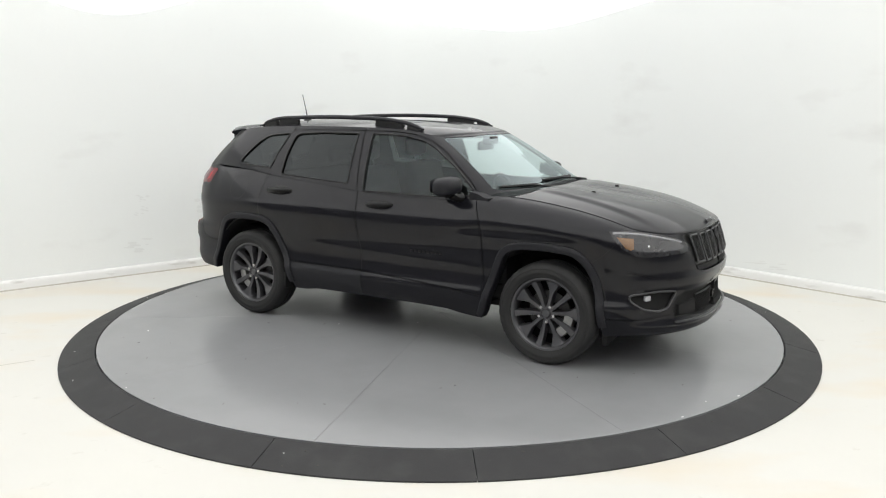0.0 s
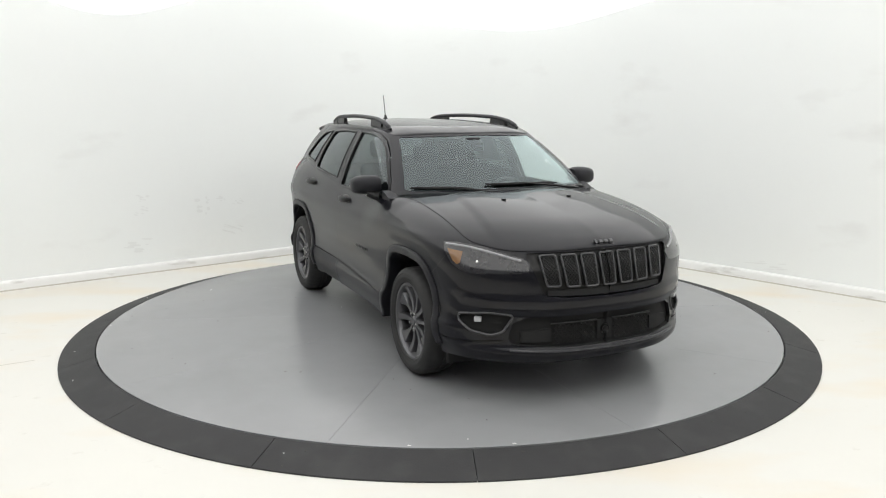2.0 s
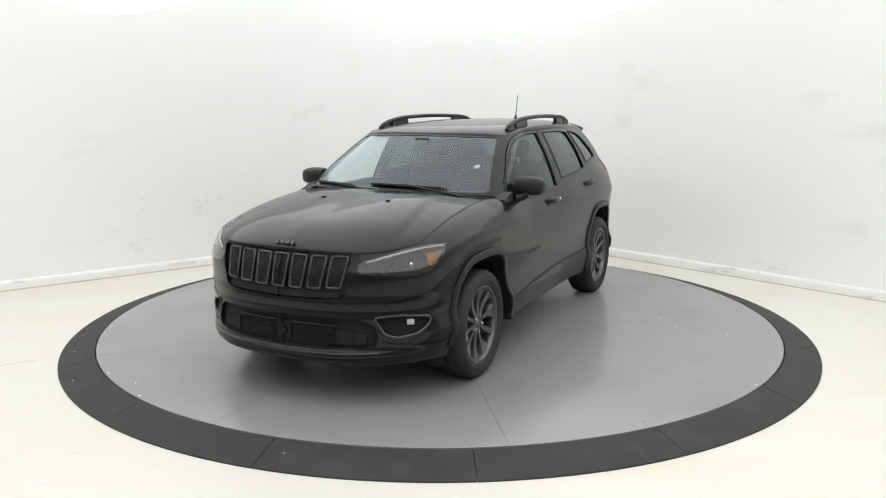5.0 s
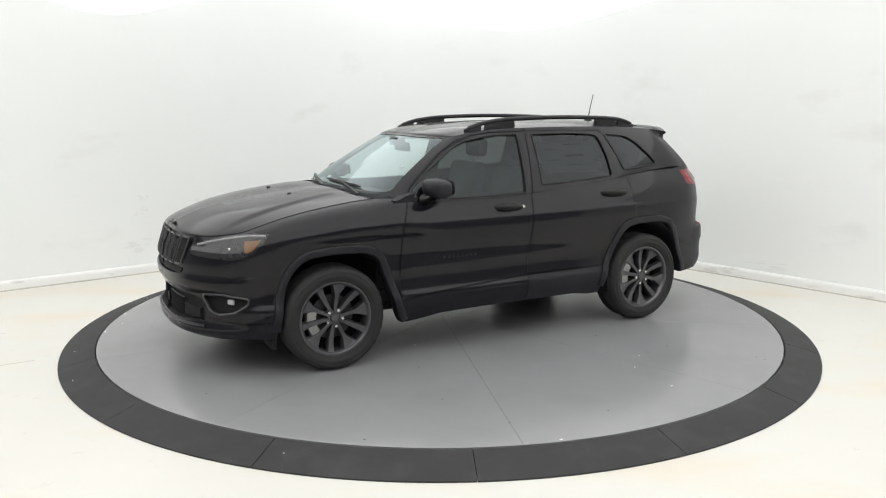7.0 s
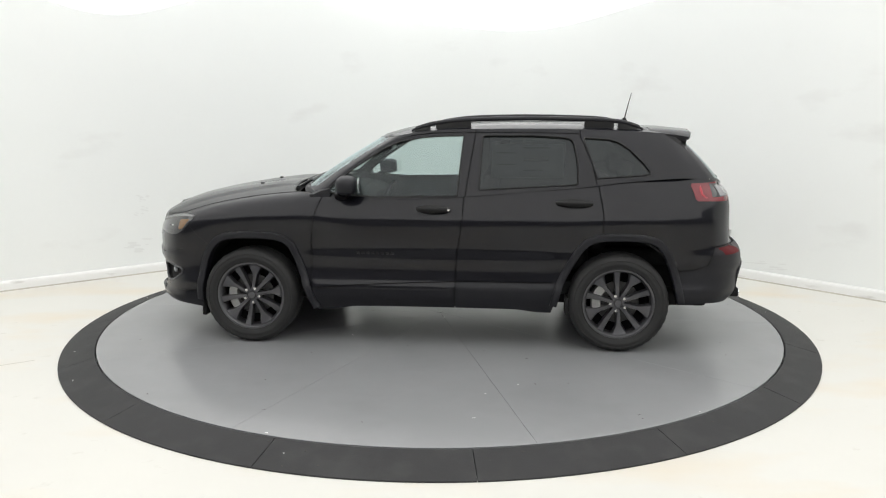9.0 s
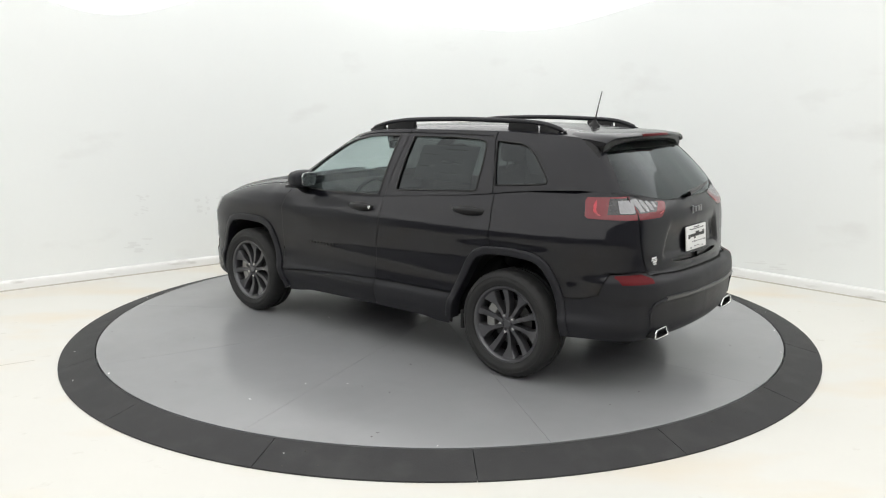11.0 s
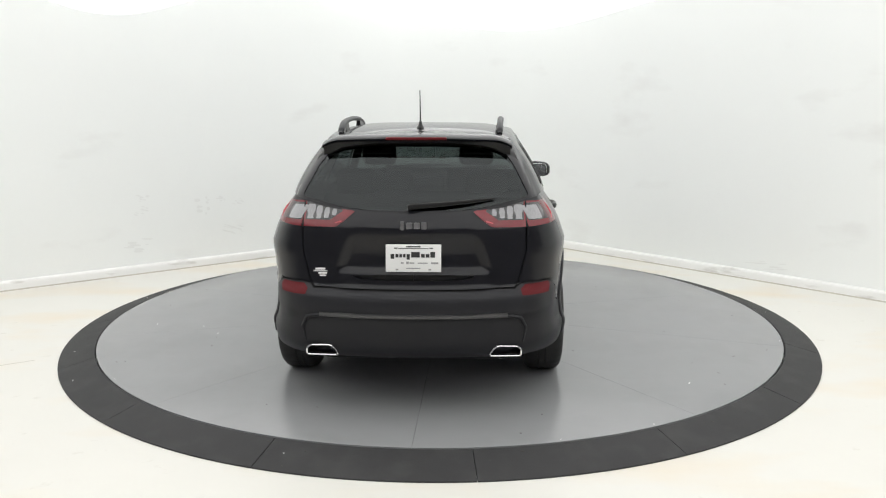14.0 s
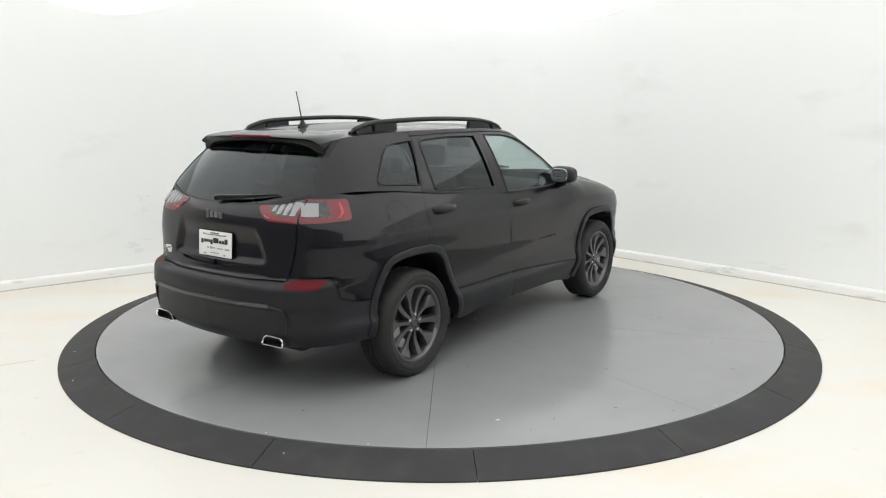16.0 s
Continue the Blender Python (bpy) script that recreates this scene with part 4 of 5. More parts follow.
for k in range(-3, 4):
    yc = 0.1285 * k
    skew = -0.006 * k
    zt, zb = 0.905 + 0.0004 * k * k, 0.720 + 0.0014 * k * k
    quad = [(yc - 0.048, zt), (yc + 0.048, zt), (yc + 0.041 + skew, zb), (yc - 0.041 + skew, zb)]
    bm = bmesh.new()
    tube(bm, [Vector((x_front(y, z) - 0.001, y, z)) for y, z in rounded(quad, 0.016)], 0.0065, True, 8)
    slot = part("slot_frame", bm, DARK_CHROME, grille_panel, "satin dark slot surround")

    def in_slot(y, z, yc=yc, skew=skew, zt=zt, zb=zb):
        s = (zt - z) / (zt - zb)
        return 0 < s < 1 and abs(y - yc - skew * s) < 0.046 - 0.007 * s
    bm = bmesh.new()
    lattice(bm, in_slot, yc - 0.05, yc + 0.05, zb, zt, 0.021, 0.0032, -0.009)
    part("slot_mesh", bm, TRIM_BLACK, slot, "black mesh")

bm = bmesh.new()
ring_loft(bm, [[Vector((x_front(y, z) - d, y, z)) for z, d in ((0.668 + 0.06 * y * y, 0.004), (0.668 + 0.06 * y * y, 0.03), (0.706, 0.03), (0.706, 0.012))] for y in [-0.40 + 0.05 * k for k in range(17)]])
part("lower_gap", bm, MATT_BLACK, grille_panel, "dark gap below the slots")

# fog lamps
fog_poly = [(0.820, 0.546), (0.70, 0.567), (0.584, 0.557), (0.579, 0.539), (0.629, 0.452), (0.69, 0.431), (0.782, 0.452), (0.820, 0.50)]
fogs = pair("fog_lamp", deepen(pieces["fog"], (-0.03, -0.01, 0)), MATT_BLACK, car, "recessed fog lamp with a satin surround", 0, False)
bm = bmesh.new()
tube(bm, on_front(rounded(fog_poly, 0.02), 0.0), 0.0075, True, 8)
solid_pair("surround", bm, DARK_CHROME, fogs, "satin dark surround")
bm = bmesh.new()
box(bm, -0.012, 0.012, -0.023, 0.023, -0.018, 0.018, 0.007, 3)
bmesh.ops.rotate(bm, verts=bm.verts, matrix=Matrix.Rotation(radians(35), 3, "Z"))
moved(bm, (x_front(0.735, 0.52) - 0.02, 0.735, 0.52))
solid_pair("lamp", bm, LAMP_DIM, fogs, "clear square fog lamp glass")

# lower intake with mesh and a round sensor
intake = skin("intake", joined(deepen(pieces["intake"], (-0.035, 0, 0))), MATT_BLACK, car, "black lower air intake with mesh", 0, False)
for s in (1, -1):
    bm = bmesh.new()
    lattice(bm, lambda y, z, s=s: 0.065 < y * s < 0.345 and 0.372 < z < 0.492, -0.36 if s < 0 else 0.06, -0.06 if s < 0 else 0.36, 0.372, 0.492, 0.027, 0.0042, -0.018)
    part("intake_mesh", bm, MATT_BLACK, intake)
    bm = bmesh.new()
    ys = (0.36, 0.42, 0.48, 0.53)
    ring_loft(bm, [[Vector((x_front(y, 0.43) - 0.03, s * y, 0.385)), Vector((x_front(y, 0.43) - 0.012, s * y, 0.39)), Vector((x_front(y, 0.43) - 0.016, s * y, 0.47 - (y - 0.36) * 0.12)),
                    Vector((x_front(y, 0.43) - 0.03, s * y, 0.475 - (y - 0.36) * 0.12))] for y in ys])
    part("side_blank", bm, MATT_BLACK, intake)
    bm = bmesh.new()
    tube(bm, [Vector((x_front(y, 0.497) - 0.02, s * y, 0.497)) for y in (0.055, 0.13, 0.2, 0.27, 0.33, 0.36)], 0.006, seg=6)
    part("mesh_rail", bm, TRIM_BLACK, intake)
bm = bmesh.new()
lathe(bm, [(0.0001, 0.012), (0.016, 0.010), (0.017, 0.006), (0.024, 0.012), (0.030, 0.010), (0.032, -0.02)], 28, "X")
moved(bm, (x_front(0, 0.44) - 0.012, 0, 0.44))
part("sensor", bm, TRIM_BLACK, intake, "round black radar sensor")
bm = bmesh.new()
box(bm, x_front(0, 0.44) - 0.04, x_front(0, 0.44) - 0.016, -0.055, 0.055, 0.375, 0.50, 0.01)
part("sensor_plate", bm, MATT_BLACK, intake)
bm = bmesh.new()
tube(bm, [Vector((x_front(y, 0.342 + 0.012 * abs(y)) + 0.003, y, 0.338 + 0.018 * abs(y))) for y in [-0.60 + 0.05 * k for k in range(25)]], 0.009, seg=8)
part("lip_trim", bm, DARK_CHROME, car, "satin dark strip along the front lip")

# tail lamps
inner, outer = pieces["lamp_in"], pieces["lamp_out"]
inner.faces.index_update()
clear_in = take(inner, cut(inner, [(0.405, 1.174), (0.475, 1.127), (0.622, 1.125), (0.622, 1.226), (0.43, 1.199)], *YZ))
outer.faces.index_update()
clear_out = take(outer, cut(outer, [(-1.302, 1.122), (-1.302, 1.214), (-1.15, 1.214), (-1.13, 1.122)], *V))
lamps_in = pair("tail_lamp", proud(inner, 0.003), RED_LENS, tailgate, "red and clear inner tail lamp")
pair("clear_lens", proud(clear_in, 0.003), SMOKE_LENS, lamps_in, "dark clear lamp lens with bright bars", 0)
lamps_out = pair("tail_lamp", proud(outer, 0.003), RED_LENS, car, "red and clear outer tail lamp wrapping the corner")
pair("clear_lens", proud(clear_out, 0.003), SMOKE_LENS, lamps_out, "dark clear lamp lens with bright bars", 0)
for y, w, zb, zt in ((0.454, 0.030, 1.152, 1.186), (0.498, 0.036, 1.138, 1.192), (0.543, 0.038, 1.134, 1.200), (0.593, 0.050, 1.132, 1.208)):
    bm = bmesh.new()
    rings = []
    for k in range(5):
        yy = y - w / 2 + w * k / 4
        e = 0.004 if k in (0, 4) else 0.0
        rings.append([Vector((x_rear(yy, z) + d, yy - 0.04 * (z - 1.17), z)) for z, d in ((zb + e, 0.006), (zb + e, -0.006 + e), ((zb + zt) / 2, -0.008 + e), (zt - e, -0.006 + e), (zt - e, 0.006))])
    ring_loft(bm, rings)
    solid_pair("light_bar", bm, CLEAR_LENS, lamps_in, "frosted bright lamp block")


def on_v(u, z, lift=0.0):
    """The body's place seen at the slant of the outer tail lamp."""
    o = Vector((0.8, 0.6, 0)) * u + Vector((0, 0, z)) + Vector((-0.6, 0.8, 0)) * 5
    h = FORM.ray_cast(o, Vector((0.6, -0.8, 0)))
    return h[0] + Vector((-0.6, 0.8, 0)) * lift if h[0] else o - Vector((-0.6, 0.8, 0)) * 3.1


bm = bmesh.new()
rings = []
for k in range(7):
    u = -1.298 + 0.098 * k / 6
    e = 0.003 if k in (0, 6) else 0.0015 * (k % 2)
    rings.append([on_v(u + 0.12 * (z - 1.16), z, d) for z, d in ((1.128 + e, -0.006), (1.128 + e, 0.010 - e), (1.165, 0.012 - e), (1.204 - e, 0.010 - e), (1.204 - e, -0.006))])
ring_loft(bm, rings)
solid_pair("light_bar", bm, CLEAR_LENS, lamps_out, "frosted ribbed lamp block")
bm = bmesh.new()
tube(bm, [Vector((x_rear(0.635, z) - 0.002, 0.635, z)) for z in (1.086, 1.13, 1.18, 1.225)], 0.0045, seg=6)
solid_pair("lamp_joint", bm, MATT_BLACK, lamps_out)
bm = bmesh.new()
tube(bm, [on_v(u, z, -0.006) for u, z in ((-1.305, 1.108), (-1.22, 1.109), (-1.13, 1.110), (-1.08, 1.118), (-1.06, 1.14), (-1.065, 1.17), (-1.075, 1.20))], [0.007, 0.007, 0.008, 0.010, 0.013, 0.013, 0.008], seg=8)
solid_pair("light_guide", bm, BRIGHT_RED, lamps_out, "bright red light guide")
bm = bmesh.new()
tube(bm, [Vector((x_rear(y, z) + 0.005, y, z)) for y, z in ((0.628, 1.106), (0.54, 1.107), (0.45, 1.109), (0.41, 1.120), (0.365, 1.158))], [0.008, 0.008, 0.008, 0.009, 0.006], seg=8)
solid_pair("light_guide", bm, BRIGHT_RED, lamps_in, "bright red light guide")
for key, mt, nm, lb in (("reflector", DARK_RED, "reflector", "dark red bumper reflector"),):
    pair(nm, proud(pieces[key], 0.001), mt, car, lb)
skin("finger_slot", joined(deepen(pieces["finger_slot"], (0.02, 0, 0.004))), TRIM_BLACK, tailgate, "dark finger slot below the plate", 0, False)


# ---- wheels ----
def make_wheel():
    w = new("wheel")
    bm = bmesh.new()
    prof = [(0.243, -0.095), (0.262, -0.108), (0.30, -0.118), (0.330, -0.112), (0.348, -0.095), (0.3555, -0.075), (0.357, -0.045), (0.349, -0.043), (0.349, -0.034), (0.357, -0.032),
            (0.357, -0.005), (0.349, -0.003), (0.349, 0.006), (0.357, 0.008), (0.357, 0.045), (0.3555, 0.075), (0.348, 0.095), (0.330, 0.112), (0.318, 0.1165), (0.314, 0.1135), (0.30, 0.118),
            (0.285, 0.1165), (0.281, 0.1135), (0.262, 0.108), (0.255, 0.098), (0.243, 0.090)]
    lathe(bm, prof, 144, wave=lambda i, k: -0.0035 if k in (4, 5, 15, 16) and i % 4 == 0 else -0.004 if k in (6, 9, 10, 13, 14) and i % 6 == 1 else 0)
    part("tyre", bm, TYRE, w, "black road tyre with block tread")
    rim = new("rim")
    bm = bmesh.new()
    lathe(bm, [(0.244, -0.09), (0.236, -0.05), (0.224, 0.03), (0.226, 0.066), (0.231, 0.086), (0.242, 0.0985), (0.254, 0.100), (0.257, 0.094), (0.2505, 0.085), (0.2505, -0.08), (0.244, -0.09)], 96)
    bpy.data.objects.remove(rim)
    rim = part("rim", bm, RIM, w, "dark grey ten-spoke alloy rim")
    # an added near-black disc stands in for the shade behind the spokes
    bm = bmesh.new()
    lathe(bm, [(0.0001, -0.03), (0.20, -0.03), (0.235, -0.02), (0.235, -0.024), (0.20, -0.036), (0.0001, -0.036)], 48)
    part("rim_shade_disc", bm, RIM_SHADE, w)
    # five slim spokes and five that flare into broad webs at the rim
    bm = bmesh.new()
    for k in range(10):
        wide = k % 2 == 0
        a = radians(108 + 36 * k)
        c = Vector((math.cos(a), 0, math.sin(a)))
        t = Vector((-math.sin(a), 0, math.cos(a)))
        out = Vector((0, 1, 0))
        rings = []
        for i in range(13):
            q = i / 12
            r = 0.040 + q * 0.205
            if wide:
                half = 0.0120 + 0.006 * q + 0.047 * max(0.0, (q - 0.55) / 0.45) ** 1.1
            else:
                half = 0.0112 + 0.0135 * q + 0.006 * max(0.0, (q - 0.88) / 0.12)
            depth = 0.070 + 0.020 * q - 0.018 * math.sin(q * 3.14)
            dip = 0.004 * q if wide else 0.0
            p = c * r
            rings.append([p + t * half * 1.12 + out * (depth - 0.050), p + t * half + out * (depth - 0.007), p + t * half * 0.82 + out * depth, p + out * (depth - dip),
                          p - t * half * 0.82 + out * depth, p - t * half + out * (depth - 0.007), p - t * half * 1.12 + out * (depth - 0.050)])
        ring_loft(bm, rings)
    part("spokes", bm, RIM, rim)
    bm = bmesh.new()
    lathe(bm, [(0.0001, 0.080), (0.024, 0.080), (0.028, 0.076), (0.031, 0.066), (0.046, 0.064), (0.052, 0.054), (0.056, 0.0)], 40)
    part("hub", bm, RIM, rim)
    for k in range(5):
        a = radians(90 + 72 * k + 36)
        bm = bmesh.new()
        bmesh.ops.create_cone(bm, cap_ends=True, segments=6, radius1=0.013, radius2=0.0105, depth=0.034,
                              matrix=Matrix.Translation((0.0565 * math.cos(a), 0.062, 0.0565 * math.sin(a))) @ Matrix.Rotation(radians(-90), 4, "X"))
        part("lug_nut", bm, STEEL, rim, "bright lug nut", smooth=False)
    bm = bmesh.new()
    lathe(bm, [(0.075, 0.012), (0.152, 0.012), (0.155, 0.006), (0.155, -0.012), (0.075, -0.012)], 48)
    part("brake_disc", bm, BRAKE, w, "bare steel brake disc")
    bm = bmesh.new()
    rings = []
    for i in range(9):
        a = radians(-32 + 64 * i / 8)
        rings.append([Vector((r * math.cos(a), y, r * math.sin(a))) for r, y in ((0.118, 0.03), (0.125, 0.048), (0.185, 0.046), (0.195, 0.02), (0.19, -0.01), (0.118, 0.0))])
    ring_loft(bm, rings)
    part("caliper", bm, CAST, w, "bare metal brake caliper")
    return w


wheel = make_wheel()
wheel.parent = car
wheel.matrix_basis = pose(1.353, 0.805, 0.362, 0, 9, 0)
spots = ((-1.353, 0.805, 0, -14), (1.353, -0.805, 180, 150), (-1.353, -0.805, 180, 30))
for x, y, turn, roll in spots:
    copy_thing(wheel, pose(x, y, 0.362, 0, 0, turn) @ pose(0, 0, 0, 0, roll, 0))

# ---- arch flares, liners and underbody ----
for fn, x0, x1, cx in ((ARCH_F, 0.852, 1.748, 1.325), (ARCH_R, -1.788, -0.892, -1.345)):
    dense = [Vector((x0 + (x1 - x0) * k / 300, 0, fn(x0 + (x1 - x0) * k / 300))) for k in range(301)]
    path = resample(dense, 0.022)
    rings = []
    for i, p in enumerate(path):
        t = (path[min(i + 1, len(path) - 1)] - path[max(i - 1, 0)]).normalized()
        n = Vector((-t.z, 0, t.x))
        ring = []
        for d, h in ((-0.022, -0.07), (-0.022, 0.010), (-0.016, 0.017), (0.004, 0.019), (0.024, 0.016), (0.031, 0.009), (0.031, -0.012)):
            q = p + n * d
            ring.append(Vector((q.x, y_side(q.x, max(q.z, 0.31)) + h, q.z)))
        rings.append(ring)
    bm = bmesh.new()
    ring_loft(bm, rings)
    solid_pair("arch_flare", bm, CLADDING, car, "satin black wheel arch flare")
    bm = bmesh.new()
    rings = []
    for k in range(25):
        a = math.pi * k / 24
        c, s = math.cos(a), math.sin(a)
        rings.append([Vector((cx + r * c, y, 0.362 + r * s * 1.04)) for r, y in ((0.455, 0.52), (0.455, 0.872), (0.47, 0.872), (0.47, 0.50), (0.05, 0.50), (0.05, 0.52))])
    ring_loft(bm, rings)
    solid_pair("wheel_liner", bm, MATT_BLACK, car)
for x0, x1, y0, y1, z0, z1 in ((-2.05, 2.05, -0.55, 0.55, 0.27, 0.42), (-0.90, 0.84, -0.86, 0.86, 0.325, 0.45), (-2.1, -1.8, -0.7, 0.7, 0.40, 0.55), (1.72, 2.02, -0.60, 0.60, 0.29, 0.45)):
    bm = bmesh.new()
    box(bm, x0, x1, y0, y1, z0, z1, 0.03)
    part("underbody", bm, MATT_BLACK, car)
for x in (1.353, -1.353):
    bm = bmesh.new()
    tube(bm, [(x, -0.8, 0.36), (x, 0.8, 0.36)], 0.045, seg=10)
    part("axle", bm, MATT_BLACK, car)
bm = bmesh.new()
tube(bm, [(0.5, -0.25, 0.25), (-0.4, -0.2, 0.25), (-1.0, 0.1, 0.27), (-1.7, 0.3, 0.28)], 0.035, seg=10)
part("exhaust_pipe", bm, BRAKE, car, "dull metal exhaust pipe")
bm = bmesh.new()
box(bm, 1.735, 1.772, 0.62, 0.82, 0.180, 0.33, 0.01)
solid_pair("mud_flap", bm, MATT_BLACK, car, "short black rubber air deflector")
bm = bmesh.new()
box(bm, -1.00, -0.975, 0.74, 0.90, 0.27, 0.40, 0.008)
solid_pair("mud_flap", bm, MATT_BLACK, car)

# ---- handles, mirrors, rails, aerial, wipers ----
for key, xa, xb, z in (("front_door", 0.102, -0.143, 1.030), ("rear_door", -0.892, -1.154, 1.083)):
    bm = bmesh.new()
    n = 14
    rings = []
    for i in range(n + 1):
        s = i / n
        x = xa + (xb - xa) * s
        bow = math.sin(math.pi * s) ** 0.5
        h = 0.011 + 0.011 * bow + 0.003 * s
        y0 = y_side(x, z) - 0.004 + 0.034 * bow
        rings.append([Vector((x, y0 + h * 0.75 * math.cos(a), z - 0.004 * s + h * math.sin(a))) for a in [2 * math.pi * k / 10 for k in range(10)]])
    ring_loft(bm, rings)
    hs = solid_pair("handle", bm, TRIM_BLACK, doors[key], "black grab handle")
    # a raised black ellipse paints the shade of the hollow behind the handle
    bm = bmesh.new()
    xm = (xa + xb) / 2 + 0.01
    ring = []
    for d, lift in ((1.0, 0.0015), (0.8, 0.004), (0.01, 0.004)):
        ring.append([Vector((xm + 0.098 * d * math.cos(a), y_side(xm, z + 0.032 * d * math.sin(a)) + lift, z + 0.032 * d * math.sin(a))) for a in [2 * math.pi * k / 24 for k in range(24)]])
    ring_loft(bm, ring)
    solid_pair("handle_cup_shade", bm, TRIM_BLACK, doors[key])
bm = bmesh.new()
lathe(bm, [(0.0001, 0.006), (0.010, 0.005), (0.012, 0.0)], 18)
moved(bm, (-0.132, y_side(-0.132, 1.03) + 0.028, 1.030))
part("lock", bm, CHROME, doors["front_door"][0], "small bright key lock")

bm = bmesh.new()
rings = []
for k, (y, s) in enumerate(((0.835, 0.72), (0.85, 0.88), (0.88, 0.96), (0.92, 1.0), (0.96, 1.0), (1.0, 0.93), (1.025, 0.78), (1.04, 0.5))):
    cx, cz = 0.605 - 0.10 * (y - 0.84), 1.204 - 0.05 * (y - 0.84)
    ring = []
    for j in range(20):
        a = 2 * math.pi * j / 20
        c, sn = math.cos(a), math.sin(a)
        ex = math.copysign(abs(c) ** 0.7, c)
        ez = math.copysign(abs(sn) ** 0.62, sn)
        ring.append(Vector((cx + (0.082 if ex > 0 else 0.070) * s * ex, y, cz + 0.066 * s * ez)))
    rings.append(ring)
ring_loft(bm, rings)
mirrors = solid_pair("door_mirror", bm, CLADDING, car, "satin black door mirror housing")
bm = bmesh.new()
tube(bm, [(0.625, 0.93, 1.145), (0.64, 0.88, 1.120), (0.66, 0.845, 1.115)], [0.03, 0.032, 0.04], seg=12, flat=1.4)
solid_pair("mirror_arm", bm, TRIM_BLACK, mirrors)
bm = bmesh.new()
rings = []
for s in (1.0, 0.97, 0.01):
    ring = []
    for j in range(24):
        a = 2 * math.pi * j / 24
        c, sn = math.cos(a), math.sin(a)
        ring.append(Vector((0.519 - 0.10 * (0.075 * c * s + 0.09) - (0.004 if s < 1 else 0), 0.932 + 0.078 * s * math.copysign(abs(c) ** 0.6, c), 1.200 + 0.053 * s * math.copysign(abs(sn) ** 0.6, sn))))
    rings.append(ring)
ring_loft(bm, rings)
solid_pair("mirror_glass", bm, MIRROR_GLASS, mirrors, "silver mirror glass")

rail_line = catmull([(0.175, 0.570, 1.578), (0.09, 0.569, 1.608), (-0.02, 0.566, 1.634), (-0.25, 0.560, 1.658), (-0.70, 0.545, 1.668), (-1.12, 0.525, 1.660), (-1.33, 0.514, 1.648),
                     (-1.45, 0.507, 1.622), (-1.53, 0.503, 1.590)], 6)
bm = bmesh.new()
tube(bm, rail_line, [0.0165 if 2 < i < len(rail_line) - 3 else 0.009 for i in range(len(rail_line))], seg=12, flat=1.25)
rails = solid_pair("roof_rail", bm, CLADDING, car, "satin black raised roof rail")
for x0, x1 in ((0.155, 0.035), (-0.01, -0.27), (-1.10, -1.315), (-1.345, -1.485)):
    bm = bmesh.new()
    rings = []
    for k in range(9):
        s = k / 8
        x = x0 + (x1 - x0) * s
        rail_z = min(rail_line, key=lambda p: abs(p.x - x)).z - 0.004
        y = min(rail_line, key=lambda p: abs(p.x - x)).y
        low_z = 1.572 if x > 0 else 1.582
        rail_z = low_z + 0.02 + (rail_z - low_z - 0.02) * (1 if 0 < k < 8 or x1 - x0 > -0.16 else 0.75)
        rings.append([Vector((x, y + 0.013, rail_z)), Vector((x, y + 0.02, low_z)), Vector((x, y - 0.02, low_z + 0.006)), Vector((x, y - 0.013, rail_z))])
    ring_loft(bm, rings)
    solid_pair("rail_foot", bm, TRIM_BLACK, rails)

bm = bmesh.new()
tube(bm, [(-1.452, 0, 1.640), (-1.462, 0, 1.69), (-1.48, 0, 1.77), (-1.502, 0, 1.857)], [0.006, 0.0045, 0.0035, 0.003], seg=8)
aerial = part("aerial", bm, TRIM_BLACK, car, "thin black roof aerial")
bm = bmesh.new()
rings = []
for z, sx, sy in ((1.612, 0.05, 0.028), (1.628, 0.046, 0.024), (1.640, 0.028, 0.014), (1.664, 0.010, 0.009)):
    rings.append([Vector((-1.445 + sx * math.cos(a) - (z - 1.61) * 0.15, sy * math.sin(a), z)) for a in [2 * math.pi * k / 16 for k in range(16)]])
ring_loft(bm, rings)
part("aerial_base", bm, TRIM_BLACK, aerial)


def on_screen(y, s, lift):
    i = min(range(14 * 4), key=lambda i: abs(WAIST[i].lerp(EAVES[i], s).y - abs(y)))
    p = WAIST[i].lerp(EAVES[i], s) + Vector((0.088 * s * (1 - s), 0, 0))
    return Vector((p.x + lift * 0.55, y, p.z + lift * 0.83))


for ya, yb, yp, sb in ((-0.70, -0.28, -0.12, 0.05), (-0.16, 0.46, 0.60, 0.02)):
    bm = bmesh.new()
    blade = [on_screen(ya + (yb - ya) * k / 10, 0.075 - sb * k / 10, 0.009) for k in range(11)]
    tube(bm, blade, [0.006] + [0.012] * 4 + [0.015] + [0.012] * 4 + [0.006], seg=6, flat=0.8)
    wiper = part("wiper", bm, TRIM_BLACK, car, "black windscreen wiper")
    bm = bmesh.new()
    mid = blade[5]
    tube(bm, [mid + Vector((0.004, 0, 0.006)), mid.lerp(Vector((1.05, yp, 1.150)), 0.6) + Vector((0, 0, 0.006)), Vector((1.05, yp, 1.150)), Vector((1.05, yp, 1.12))], [0.006, 0.008, 0.012, 0.014], seg=8)
    part("wiper_arm", bm, TRIM_BLACK, wiper)
for y in (-0.257, 0.257):
    bm = bmesh.new()
    box(bm, 1.425, 1.453, y - 0.012, y + 0.012, 1.128, 1.152, 0.005)
    part("washer_nozzle", bm, TRIM_BLACK, hood)
bm = bmesh.new()
